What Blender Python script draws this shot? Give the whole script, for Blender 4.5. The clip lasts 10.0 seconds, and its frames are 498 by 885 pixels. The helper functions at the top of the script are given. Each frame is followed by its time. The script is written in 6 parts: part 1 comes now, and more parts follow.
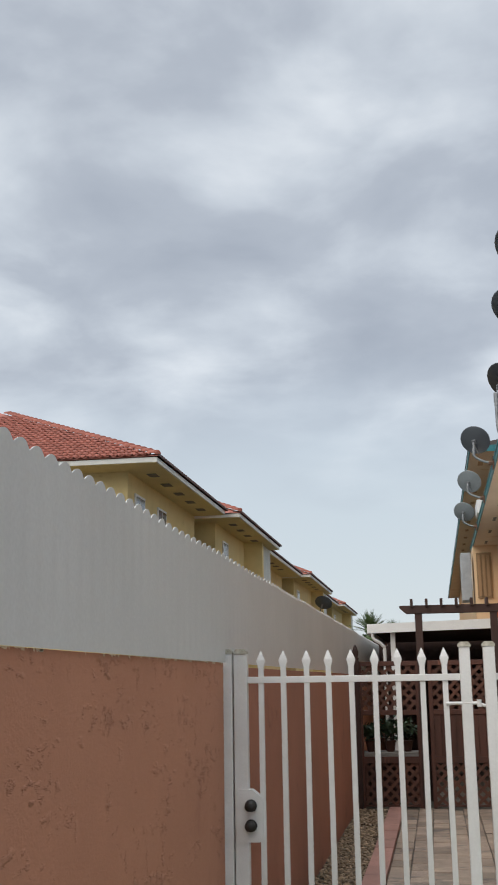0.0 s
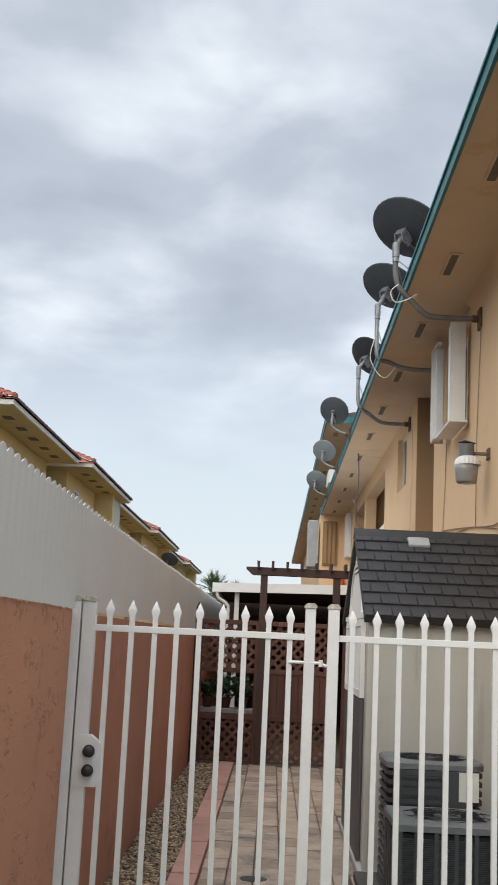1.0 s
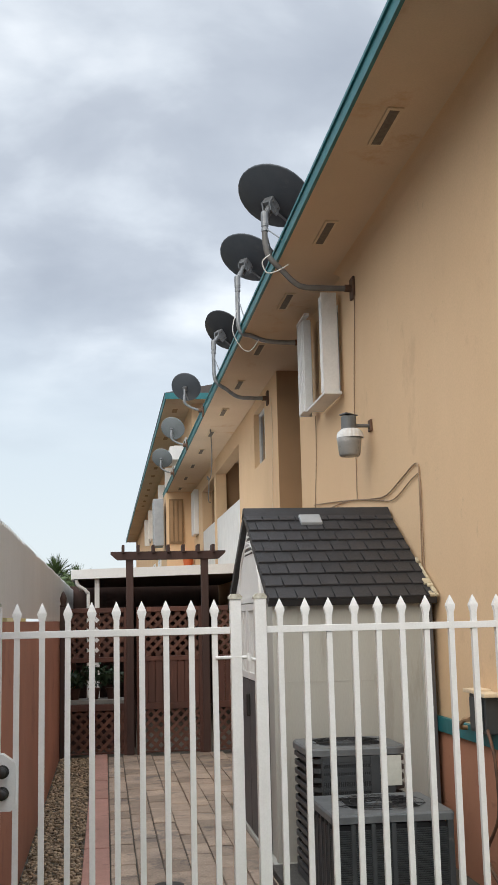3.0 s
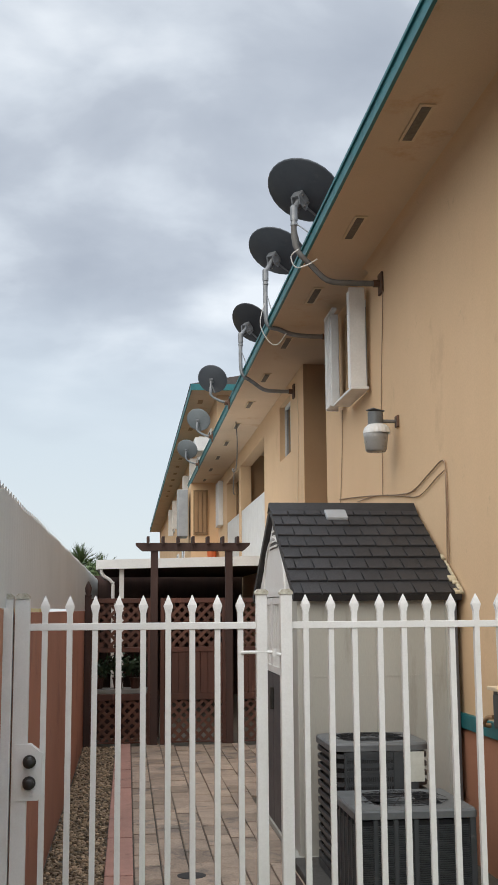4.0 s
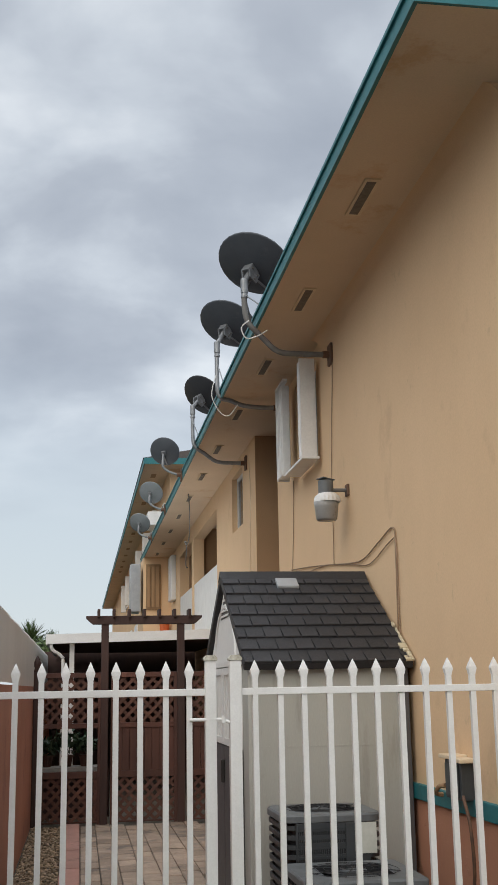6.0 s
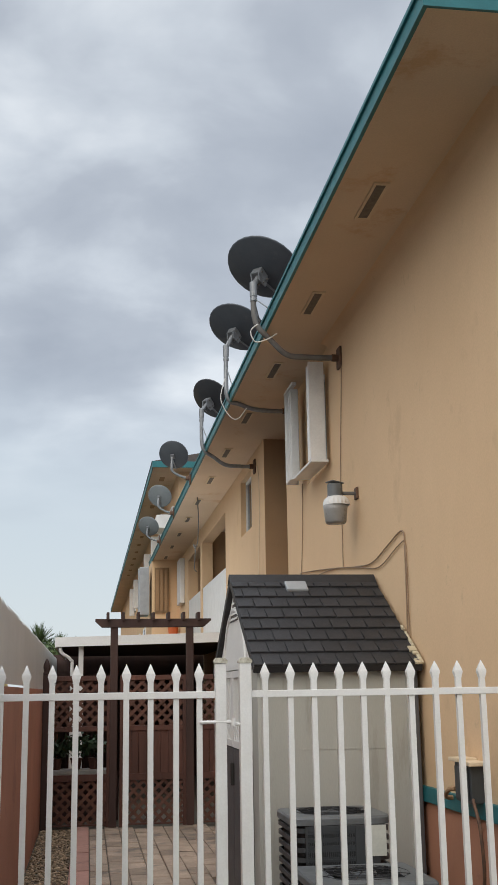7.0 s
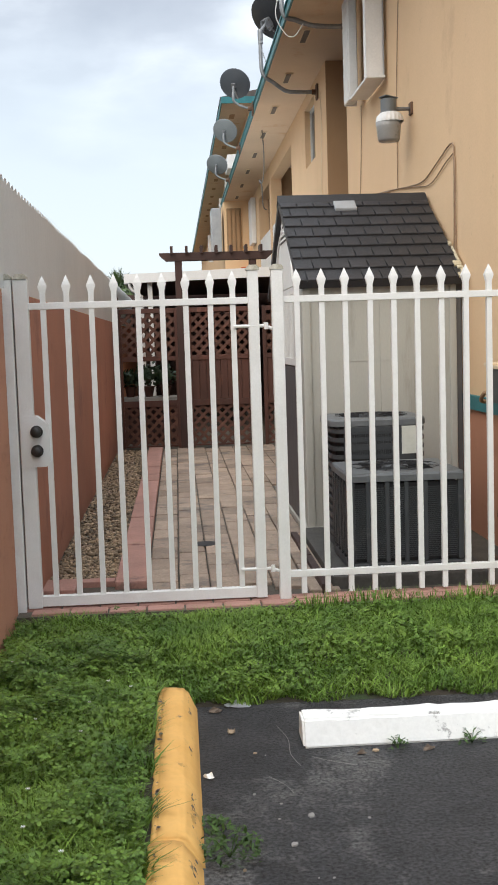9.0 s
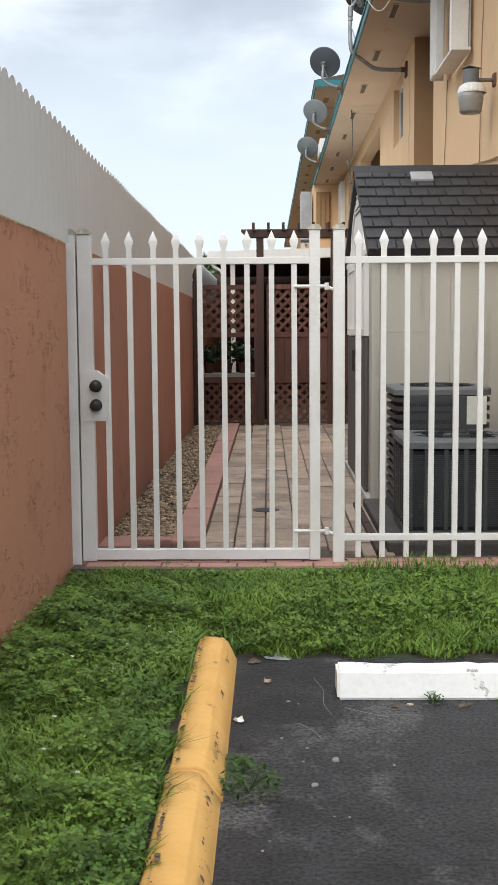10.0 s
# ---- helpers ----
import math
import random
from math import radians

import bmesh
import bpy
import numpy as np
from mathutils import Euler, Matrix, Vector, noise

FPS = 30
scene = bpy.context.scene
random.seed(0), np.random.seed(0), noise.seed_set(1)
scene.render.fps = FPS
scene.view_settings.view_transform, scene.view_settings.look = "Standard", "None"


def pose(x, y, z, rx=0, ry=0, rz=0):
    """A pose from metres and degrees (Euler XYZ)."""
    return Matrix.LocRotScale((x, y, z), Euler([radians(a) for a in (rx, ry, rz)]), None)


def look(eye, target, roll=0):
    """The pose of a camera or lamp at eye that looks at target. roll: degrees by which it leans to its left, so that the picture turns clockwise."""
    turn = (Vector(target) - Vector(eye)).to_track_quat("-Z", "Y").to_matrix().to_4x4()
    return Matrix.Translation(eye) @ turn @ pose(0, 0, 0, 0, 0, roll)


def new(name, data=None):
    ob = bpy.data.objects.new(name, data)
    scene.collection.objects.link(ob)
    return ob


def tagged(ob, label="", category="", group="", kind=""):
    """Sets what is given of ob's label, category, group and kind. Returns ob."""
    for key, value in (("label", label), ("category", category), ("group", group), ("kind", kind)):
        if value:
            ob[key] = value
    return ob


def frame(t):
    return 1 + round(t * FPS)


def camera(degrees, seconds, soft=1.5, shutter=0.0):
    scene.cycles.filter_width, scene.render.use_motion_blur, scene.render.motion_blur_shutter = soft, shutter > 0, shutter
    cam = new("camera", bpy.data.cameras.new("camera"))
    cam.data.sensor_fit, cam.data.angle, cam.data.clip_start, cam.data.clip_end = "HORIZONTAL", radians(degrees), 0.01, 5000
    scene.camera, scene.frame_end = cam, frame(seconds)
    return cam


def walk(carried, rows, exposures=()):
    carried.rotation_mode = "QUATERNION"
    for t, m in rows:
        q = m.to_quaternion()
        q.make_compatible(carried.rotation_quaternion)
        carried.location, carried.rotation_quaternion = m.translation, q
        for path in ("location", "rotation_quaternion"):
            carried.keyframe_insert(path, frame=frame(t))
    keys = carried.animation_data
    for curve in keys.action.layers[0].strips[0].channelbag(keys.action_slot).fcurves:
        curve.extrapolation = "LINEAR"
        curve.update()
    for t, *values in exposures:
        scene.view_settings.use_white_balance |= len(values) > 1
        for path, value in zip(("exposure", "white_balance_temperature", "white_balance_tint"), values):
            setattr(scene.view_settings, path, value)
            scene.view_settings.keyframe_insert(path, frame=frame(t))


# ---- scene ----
cam = camera(25.4, 10.0, shutter=0.2)
PATH = [
    (0, (-0.058, 0.661, 1.624), (-0.372, 2.59, 2.048), -0.9),
    (0.5, (-0.044, 0.653, 1.613), (-0.244, 2.608, 1.987), 0.8),
    (1, (-0.107, 0.642, 1.601), (-0.165, 2.61, 1.954), 2.7),
    (1.5, (-0.255, 0.782, 1.609), (-0.217, 2.75, 1.966), 2.7),
    (2, (-0.414, 0.946, 1.683), (-0.271, 2.912, 2.018), 1.2),
    (2.2, (-0.477, 0.969, 1.697), (-0.279, 2.932, 2.024), 0.9),
    (3.3, (-0.603, 1.075, 1.693), (-0.351, 3.036, 1.996), -1.8),
    (3.5, (-0.633, 1.034, 1.709), (-0.398, 2.999, 1.998), -2.2),
    (4, (-0.587, 1.033, 1.717), (-0.371, 2.999, 2.015), -0.4),
    (4.5, (-0.582, 1.059, 1.677), (-0.325, 3.016, 2.002), 1.6),
    (5, (-0.579, 1.063, 1.694), (-0.291, 3.007, 2.066), 1.1),
    (5.5, (-0.557, 1.042, 1.671), (-0.252, 2.973, 2.09), -0.9),
    (7, (-0.573, 1.007, 1.652), (-0.291, 2.938, 2.09), -0.9),
    (7.5, (-0.564, 1.068, 1.653), (-0.294, 3.001, 2.09), -2.4),
    (8, (-0.512, 0.926, 1.635), (-0.267, 2.889, 1.934), -2.8),
    (8.5, (-0.414, 0.937, 1.488), (-0.218, 2.927, 1.435), -1.9),
    (9, (-0.317, 0.902, 1.432), (-0.192, 2.89, 1.246), -1.8),
    (9.5, (-0.183, 0.915, 1.279), (-0.166, 2.905, 1.085), -1.4),
    (10, (-0.15, 0.892, 1.272), (-0.186, 2.881, 1.071), -0.4),
]
walk(cam, [(t, look(eye, target, roll)) for t, eye, target, roll in PATH], [(0, 0.2), (1, 0.45), (2.2, 0.45), (3.5, 0.48), (4, 0.36), (4.5, 0.32), (5.5, 0.2), (7, 0.22), (7.5, 0.2), (8, 0.24), (8.5, 0.42), (9, 0.68), (10, 0.68)])

# ---- world and light ----
world = bpy.data.worlds.new("overcast_sky")
scene.world = world
world.use_nodes = True
wt = world.node_tree
wt.nodes.clear()


def wnode(kind, **kw):
    n = wt.nodes.new(kind)
    for k, v in kw.items():
        n.inputs[k].default_value = v
    return n


SUN_EL, SUN_ROT = radians(40), radians(209)
w_sky = wt.nodes.new("ShaderNodeTexSky")
w_sky.sky_type, w_sky.sun_disc = "NISHITA", False
w_sky.sun_elevation, w_sky.sun_rotation = SUN_EL, SUN_ROT
w_co = wt.nodes.new("ShaderNodeTexCoord")
w_sep = wt.nodes.new("ShaderNodeSeparateXYZ")
wt.links.new(w_co.outputs["Generated"], w_sep.inputs[0])


def wmath(op, a, b=None):
    n = wt.nodes.new("ShaderNodeMath")
    n.operation = op
    for i, v in enumerate((a, b)):
        if v is None:
            continue
        if hasattr(v, "links"):
            wt.links.new(v, n.inputs[i])
        else:
            n.inputs[i].default_value = v
    return n.outputs[0]


def wramp(fac, stops):
    n = wt.nodes.new("ShaderNodeValToRGB")
    e = n.color_ramp.elements
    while len(e) < len(stops):
        e.new(0.5)
    for el, (p, c) in zip(e, stops):
        el.position, el.color = p, (*c, 1)
    wt.links.new(fac, n.inputs[0])
    return n.outputs[0]


# a flat cloud deck: the direction is met with a level plane, so that clouds flatten towards the horizon
up = wmath("MAXIMUM", w_sep.outputs[2], 0.0)
w_low = wmath("ADD", up, 0.24)
w_cmb = wt.nodes.new("ShaderNodeCombineXYZ")
wt.links.new(wmath("DIVIDE", w_sep.outputs[0], w_low), w_cmb.inputs[0])
wt.links.new(wmath("DIVIDE", w_sep.outputs[1], w_low), w_cmb.inputs[1])
w_n1 = wnode("ShaderNodeTexNoise", Scale=3.1, Detail=6.0, Roughness=0.5, Distortion=0.2)
w_n2 = wnode("ShaderNodeTexNoise", Scale=1.5, Detail=3.0, Roughness=0.45, Distortion=0.15)
wt.links.new(w_cmb.outputs[0], w_n1.inputs["Vector"])
wt.links.new(w_cmb.outputs[0], w_n2.inputs["Vector"])
w_f = wmath("ADD", wmath("MULTIPLY", w_n1.outputs[0], 0.6), wmath("MULTIPLY", w_n2.outputs[0], 0.45))
w_cloud = wramp(w_f, [(0.39, (0.40, 0.44, 0.505)), (0.49, (0.48, 0.523, 0.587)), (0.56, (0.61, 0.66, 0.72)), (0.64, (0.79, 0.835, 0.88))])
w_clear = wramp(up, [(0.0, (0.65, 0.71, 0.75)), (0.14, (0.605, 0.675, 0.73)), (0.3, (0.55, 0.62, 0.70))])
w_mask = wramp(wmath("ADD", up, wmath("MULTIPLY", wmath("SUBTRACT", w_n2.outputs[0], 0.5), 0.22)), [(0.16, (0, 0, 0)), (0.285, (1, 1, 1))])
w_mix = wt.nodes.new("ShaderNodeMixRGB")
wt.links.new(w_mask, w_mix.inputs[0])
wt.links.new(w_clear, w_mix.inputs[1])
wt.links.new(w_cloud, w_mix.inputs[2])
# the zenith of an overcast sky is about three times as bright as its horizon
w_zen = wt.nodes.new("ShaderNodeMapRange")
w_zen.interpolation_type = "SMOOTHSTEP"
wt.links.new(up, w_zen.inputs["Value"])
for k, v in (("From Min", 0.58), ("From Max", 0.98), ("To Min", 0.80), ("To Max", 2.5)):
    w_zen.inputs[k].default_value = v
w_bg1 = wnode("ShaderNodeBackground")
wt.links.new(w_zen.outputs[0], w_bg1.inputs["Strength"])
w_bg2 = wnode("ShaderNodeBackground", Strength=0.012)
wt.links.new(w_mix.outputs[0], w_bg1.inputs[0])
wt.links.new(w_sky.outputs[0], w_bg2.inputs[0])
w_add = wt.nodes.new("ShaderNodeAddShader")
w_out = wt.nodes.new("ShaderNodeOutputWorld")
wt.links.new(w_bg1.outputs[0], w_add.inputs[0])
wt.links.new(w_bg2.outputs[0], w_add.inputs[1])
wt.links.new(w_add.outputs[0], w_out.inputs[0])

sun_data = bpy.data.lights.new("sun", "SUN")
sun_data.energy, sun_data.angle, sun_data.color = 1.5, radians(60), (1.0, 0.92, 0.80)
sun = new("sun", sun_data)
sun.matrix_world = look((-13, -17, 21), (0, 6, 0))


# ---- materials ----
def mat(name, c1, c2=None, scale=3.0, rough=0.7, bump=0.15, fine=80.0, metal=0.0, vary=0.0, stain=None, stain_scale=1.2, stain_at=0.62, spec=0.5, stretch=(1, 1, 1), depth=0.01, coords="Object", grain=0.04, scuff=0.0, crack=0.0):
    """Two scales of noise in the colour, a third in the relief; vary shifts each object or island in lightness."""
    m = bpy.data.materials.new(name)
    m.use_nodes = True
    nt = m.node_tree
    b = nt.nodes["Principled BSDF"]
    c2 = c2 or tuple(0.8 * v for v in c1)
    tc = nt.nodes.new("ShaderNodeTexCoord")
    mp = nt.nodes.new("ShaderNodeMapping")
    mp.inputs["Scale"].default_value = stretch
    if coords == "World":
        geo = nt.nodes.new("ShaderNodeNewGeometry")
        nt.links.new(geo.outputs["Position"], mp.inputs[0])
    else:
        nt.links.new(tc.outputs["Object"], mp.inputs[0])

    def noise_tex(s, d=4.0, r=0.6):
        n = nt.nodes.new("ShaderNodeTexNoise")
        n.inputs["Scale"].default_value, n.inputs["Detail"].default_value, n.inputs["Roughness"].default_value = s, d, r
        nt.links.new(mp.outputs[0], n.inputs["Vector"])
        return n.outputs[0]

    def ramp(fac, lo, hi, a, c):
        n = nt.nodes.new("ShaderNodeValToRGB")
        n.color_ramp.elements[0].position, n.color_ramp.elements[1].position = lo, hi
        n.color_ramp.elements[0].color, n.color_ramp.elements[1].color = (*a, 1), (*c, 1)
        nt.links.new(fac, n.inputs[0])
        return n.outputs[0]

    def mixc(fac, a, c, mode="MIX"):
        n = nt.nodes.new("ShaderNodeMixRGB")
        n.blend_type = mode
        for i, v in enumerate((fac, a, c)):
            if hasattr(v, "links"):
                nt.links.new(v, n.inputs[i])
            else:
                n.inputs[i].default_value = v if i == 0 else (*v, 1)
        return n.outputs[0]

    col = ramp(noise_tex(scale), 0.35, 0.68, c1, c2)
    if stain:
        f = ramp(noise_tex(stain_scale, 6.0, 0.7), stain_at, stain_at + 0.08, (0, 0, 0), (1, 1, 1))
        col = mixc(f, col, stain)
    speck = ramp(noise_tex(fine, 3.0), 0.3, 0.7, (1 - grain,) * 3, (1 + grain,) * 3)
    col = mixc(1.0, col, speck, "MULTIPLY")
    peel = None
    if scuff:
        # flaked patches: a sharp-edged noise held inside a few broad areas
        a = ramp(noise_tex(9.0, 8.0, 0.75), 0.60, 0.635, (0, 0, 0), (1, 1, 1))
        c = ramp(noise_tex(1.6, 2.0), 0.50, 0.62, (0, 0, 0), (1, 1, 1))
        peel = mixc(1.0, a, c, "MULTIPLY")
        f = mixc(1.0, peel, (scuff,) * 3, "MULTIPLY")
        col = mixc(f, col, tuple(0.55 * v for v in c1))
    if crack:
        # rough blisters and short upright cracks gathered in small clusters
        cm = nt.nodes.new("ShaderNodeMapping")
        cm.inputs["Scale"].default_value = (1, 0.45, 0.95)
        nt.links.new(tc.outputs["Object"], cm.inputs[0])
        def upright(s, d, r, lo, hi):
            n = nt.nodes.new("ShaderNodeTexNoise")
            n.inputs["Scale"].default_value, n.inputs["Detail"].default_value, n.inputs["Roughness"].default_value = s, d, r
            nt.links.new(cm.outputs[0], n.inputs["Vector"])
            return ramp(n.outputs[0], lo, hi, (0, 0, 0), (1, 1, 1))
        spots = mixc(1.0, upright(30.0, 5.0, 0.65, 0.52, 0.60), upright(5.6, 3.0, 0.6, 0.54, 0.62), "MULTIPLY")
        peel = mixc(1.0, peel, spots, "ADD") if peel is not None else spots
        col = mixc(mixc(1.0, spots, (crack,) * 3, "MULTIPLY"), col, tuple(0.5 * v for v in c1))
    if vary:
        oi = nt.nodes.new("ShaderNodeObjectInfo")
        gi = nt.nodes.new("ShaderNodeNewGeometry")
        s = nt.nodes.new("ShaderNodeMath")
        s.operation = "ADD"
        nt.links.new(oi.outputs["Random"], s.inputs[0])
        nt.links.new(gi.outputs["Random Per Island"], s.inputs[1])
        k = ramp(s.outputs[0], 0.0, 1.0, (1 - vary,) * 3, (1 + vary,) * 3)
        s2 = nt.nodes.new("ShaderNodeMath")
        s2.operation = "FRACT"
        nt.links.new(s.outputs[0], s2.inputs[0])
        nt.links.new(s2.outputs[0], k.node.inputs[0])
        col = mixc(1.0, col, k, "MULTIPLY")
    nt.links.new(col, b.inputs["Base Color"])
    rr = nt.nodes.new("ShaderNodeMapRange")
    rr.inputs["To Min"].default_value, rr.inputs["To Max"].default_value = max(0.03, rough - 0.1), min(1.0, rough + 0.1)
    nt.links.new(noise_tex(scale * 3), rr.inputs["Value"])
    nt.links.new(rr.outputs[0], b.inputs["Roughness"])
    b.inputs["Metallic"].default_value = metal
    b.inputs["Specular IOR Level"].default_value = spec
    if bump:
        bp = nt.nodes.new("ShaderNodeBump")
        bp.inputs["Strength"].default_value, bp.inputs["Distance"].default_value = bump, depth
        if peel is not None:
            hm = mixc(0.75, noise_tex(fine, 5.0), peel)
            nt.links.new(hm, bp.inputs["Height"])
        else:
            nt.links.new(noise_tex(fine, 5.0), bp.inputs["Height"])
        nt.links.new(bp.outputs[0], b.inputs["Normal"])
    return m


M_white = mat("white_fence_paint", (0.765, 0.76, 0.742), (0.70, 0.69, 0.665), 6, 0.4, 0.08, 120, stain=(0.55, 0.47, 0.36), stain_scale=9, stain_at=0.72)
M_cap = mat("weathered_post_cap", (0.62, 0.60, 0.52), (0.30, 0.27, 0.20), 30, 0.6, 0.2, 150)
M_red = mat("terracotta_stucco", (0.50, 0.230, 0.138), (0.44, 0.20, 0.12), 1.1, 0.85, 0.7, 90, stain=(0.40, 0.175, 0.105), stain_scale=1.1, stain_at=0.6, depth=0.012, scuff=0.3, crack=0.22)
# darker copy of the terracotta, with the courtyard wall's shade in the colour
M_redback = mat("shaded_terracotta_stucco", (0.42, 0.185, 0.118), (0.36, 0.158, 0.10), 1.3, 0.9, 0.5, 80, stain=(0.31, 0.135, 0.09), stain_scale=1.6, stain_at=0.58, depth=0.010, scuff=0.5)
M_sheet = mat("grey_painted_sheet", (0.64, 0.645, 0.63), (0.59, 0.595, 0.58), 1.2, 0.6, 0.05, 60, stain=(0.17, 0.15, 0.13), stain_scale=16, stain_at=0.735)
M_peach = mat("peach_stucco", (0.74, 0.52, 0.315), (0.68, 0.47, 0.28), 0.6, 0.9, 0.25, 90, stain=(0.65, 0.445, 0.265), stain_scale=1.0, stain_at=0.6, stretch=(1, 1, 0.8), scuff=0.25, depth=0.008)
M_soffit = mat("soffit_stucco", (0.72, 0.56, 0.395), (0.65, 0.50, 0.345), 0.6, 0.9, 0.25, 90, stain=(0.62, 0.42, 0.25), stain_scale=1.0, stain_at=0.58)
# tan lowered so that recess and balcony walls carry their shade in colour
M_recess = mat("shade_darkened_tan", (0.39, 0.24, 0.13), (0.345, 0.21, 0.112), 1.5, 0.9, 0.4, 70)
M_teal = mat("teal_trim_paint", (0.018, 0.175, 0.195), (0.011, 0.13, 0.15), 5, 0.5, 0.1, 60, stain=(0.03, 0.06, 0.07), stain_scale=4, stain_at=0.64)
M_trimpeach = mat("pale_trim", (0.74, 0.60, 0.42), (0.66, 0.52, 0.35), 3, 0.8, 0.2, 60)
M_shutter = mat("white_aluminium", (0.78, 0.78, 0.77), (0.70, 0.70, 0.69), 4, 0.4, 0.05, 60)
M_dark = mat("near_black_fill", (0.03, 0.028, 0.026), (0.02, 0.02, 0.02), 4, 0.7, 0.1, 40)
M_vent = mat("vent_mesh", (0.19, 0.16, 0.13), (0.13, 0.105, 0.085), 30, 0.8, 0.3, 200)
M_roof = mat("asphalt_roofing", (0.12, 0.10, 0.095), (0.08, 0.07, 0.065), 4, 0.9, 0.4, 60)
M_shingle = mat("dark_plastic_shingle", (0.026, 0.0255, 0.028), (0.019, 0.0187, 0.021), 6, 0.55, 0.3, 140, vary=0.16)
M_resin = mat("beige_resin", (0.40, 0.40, 0.365), (0.36, 0.36, 0.325), 1.5, 0.6, 0.08, 120, stain=(0.315, 0.31, 0.275), stain_scale=3, stain_at=0.56, stretch=(1.6, 1, 0.22))
M_resin_white = mat("white_resin", (0.72, 0.72, 0.70), (0.66, 0.66, 0.64), 3, 0.5, 0.05, 80)
M_door = mat("grey_resin_door", (0.085, 0.083, 0.085), (0.07, 0.068, 0.07), 3, 0.6, 0.1, 90)
M_skylight = mat("translucent_grey_plastic", (0.37, 0.385, 0.40), (0.31, 0.325, 0.34), 6, 0.35, 0.03, 60)
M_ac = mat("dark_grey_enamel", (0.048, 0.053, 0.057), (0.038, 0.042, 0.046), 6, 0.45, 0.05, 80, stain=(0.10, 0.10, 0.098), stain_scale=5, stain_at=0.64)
M_actop = mat("lighter_grey_enamel", (0.135, 0.145, 0.15), (0.10, 0.108, 0.113), 6, 0.5, 0.06, 80)
M_fin = mat("black_coil_fins", (0.018, 0.019, 0.021), (0.012, 0.012, 0.014), 20, 0.6, 0.2, 160)
M_label = mat("pale_paper_label", (0.62, 0.64, 0.58), (0.55, 0.57, 0.51), 8, 0.6, 0.0, 60)
M_dish = mat("dish_grey_paint", (0.085, 0.097, 0.112), (0.070, 0.081, 0.095), 5, 0.5, 0.04, 80, stain=(0.10, 0.112, 0.125), stain_scale=4, stain_at=0.6)
M_dishblack = mat("dish_dark_paint", (0.035, 0.038, 0.043), (0.028, 0.03, 0.035), 5, 0.5, 0.04, 80)
M_dishpale = mat("dish_pale_paint", (0.21, 0.235, 0.245), (0.175, 0.20, 0.21), 5, 0.5, 0.04, 80)
M_galv = mat("galvanised_steel", (0.30, 0.31, 0.32), (0.22, 0.23, 0.24), 14, 0.45, 0.06, 90, metal=0.6)
M_rust = mat("rusty_steel", (0.16, 0.085, 0.05), (0.10, 0.06, 0.045), 18, 0.85, 0.3, 120)
M_mast = mat("dull_mast_paint", (0.17, 0.165, 0.16), (0.12, 0.11, 0.10), 8, 0.6, 0.1, 90, stain=(0.15, 0.09, 0.06), stain_scale=12, stain_at=0.62)
M_cable = mat("sheathed_cable", (0.33, 0.22, 0.135), (0.25, 0.165, 0.10), 10, 0.6, 0.0, 60)
M_cablewhite = mat("white_cable", (0.66, 0.66, 0.64), (0.6, 0.6, 0.58), 10, 0.5, 0.0, 60)
M_wood = mat("dark_red_brown_stain", (0.098, 0.037, 0.025), (0.064, 0.026, 0.018), 5, 0.7, 0.35, 40, vary=0.18, stretch=(1, 1, 0.15), stain=(0.17, 0.07, 0.045), stain_scale=4, stain_at=0.62)
# wood stain of the posts; on patio ceiling and end wall it paints shade
M_woodshade = mat("dark_wood_and_patio_shade", (0.055, 0.026, 0.020), (0.036, 0.018, 0.015), 5, 0.7, 0.35, 40, stretch=(1, 1, 0.15))
M_lattice = mat("faded_red_brown_lath", (0.125, 0.055, 0.037), (0.085, 0.038, 0.027), 5, 0.75, 0.2, 60, vary=0.2)
M_asphalt = mat("worn_asphalt", (0.020, 0.020, 0.021), (0.042, 0.042, 0.043), 5.0, 0.75, 1.0, 75, stain=(0.095, 0.093, 0.090), stain_scale=1.7, stain_at=0.54, grain=0.95, depth=0.018)
M_soil = mat("damp_soil", (0.045, 0.035, 0.022), (0.030, 0.026, 0.016), 4, 0.95, 0.8, 40, stain=(0.03, 0.05, 0.015), stain_scale=5, stain_at=0.5)
M_grass = mat("grass_blade", (0.165, 0.265, 0.040), (0.085, 0.165, 0.024), 3.0, 0.6, 0.0, 40, vary=0.38, spec=0.3, coords="World")
M_clover = mat("clover_leaf", (0.135, 0.225, 0.030), (0.055, 0.115, 0.018), 3.0, 0.55, 0.0, 40, vary=0.4, spec=0.3, coords="World")
M_yellow = mat("yellow_kerb_paint", (0.78, 0.45, 0.135), (0.70, 0.385, 0.105), 4, 0.75, 0.5, 40, stain=(0.12, 0.10, 0.08), stain_scale=7.5, stain_at=0.635, scuff=0.75, depth=0.008)
M_stop = mat("white_kerb_paint", (0.86, 0.86, 0.83), (0.80, 0.80, 0.77), 4, 0.65, 0.35, 60, stain=(0.16, 0.155, 0.145), stain_scale=9, stain_at=0.59, depth=0.006, scuff=0.9)
M_paver = mat("weathered_brick_paver", (0.375, 0.285, 0.215), (0.265, 0.205, 0.16), 5, 0.8, 0.4, 70, vary=0.24, stain=(0.19, 0.155, 0.13), stain_scale=3.2, stain_at=0.55, grain=0.2, coords="World")
M_pink = mat("pink_concrete_edging", (0.43, 0.235, 0.19), (0.35, 0.195, 0.16), 4, 0.85, 0.3, 70, vary=0.06, stain=(0.24, 0.145, 0.12), stain_scale=3, stain_at=0.58, grain=0.1)
M_bed = mat("sandy_bedding", (0.11, 0.095, 0.075), (0.08, 0.07, 0.055), 8, 0.95, 0.6, 60)
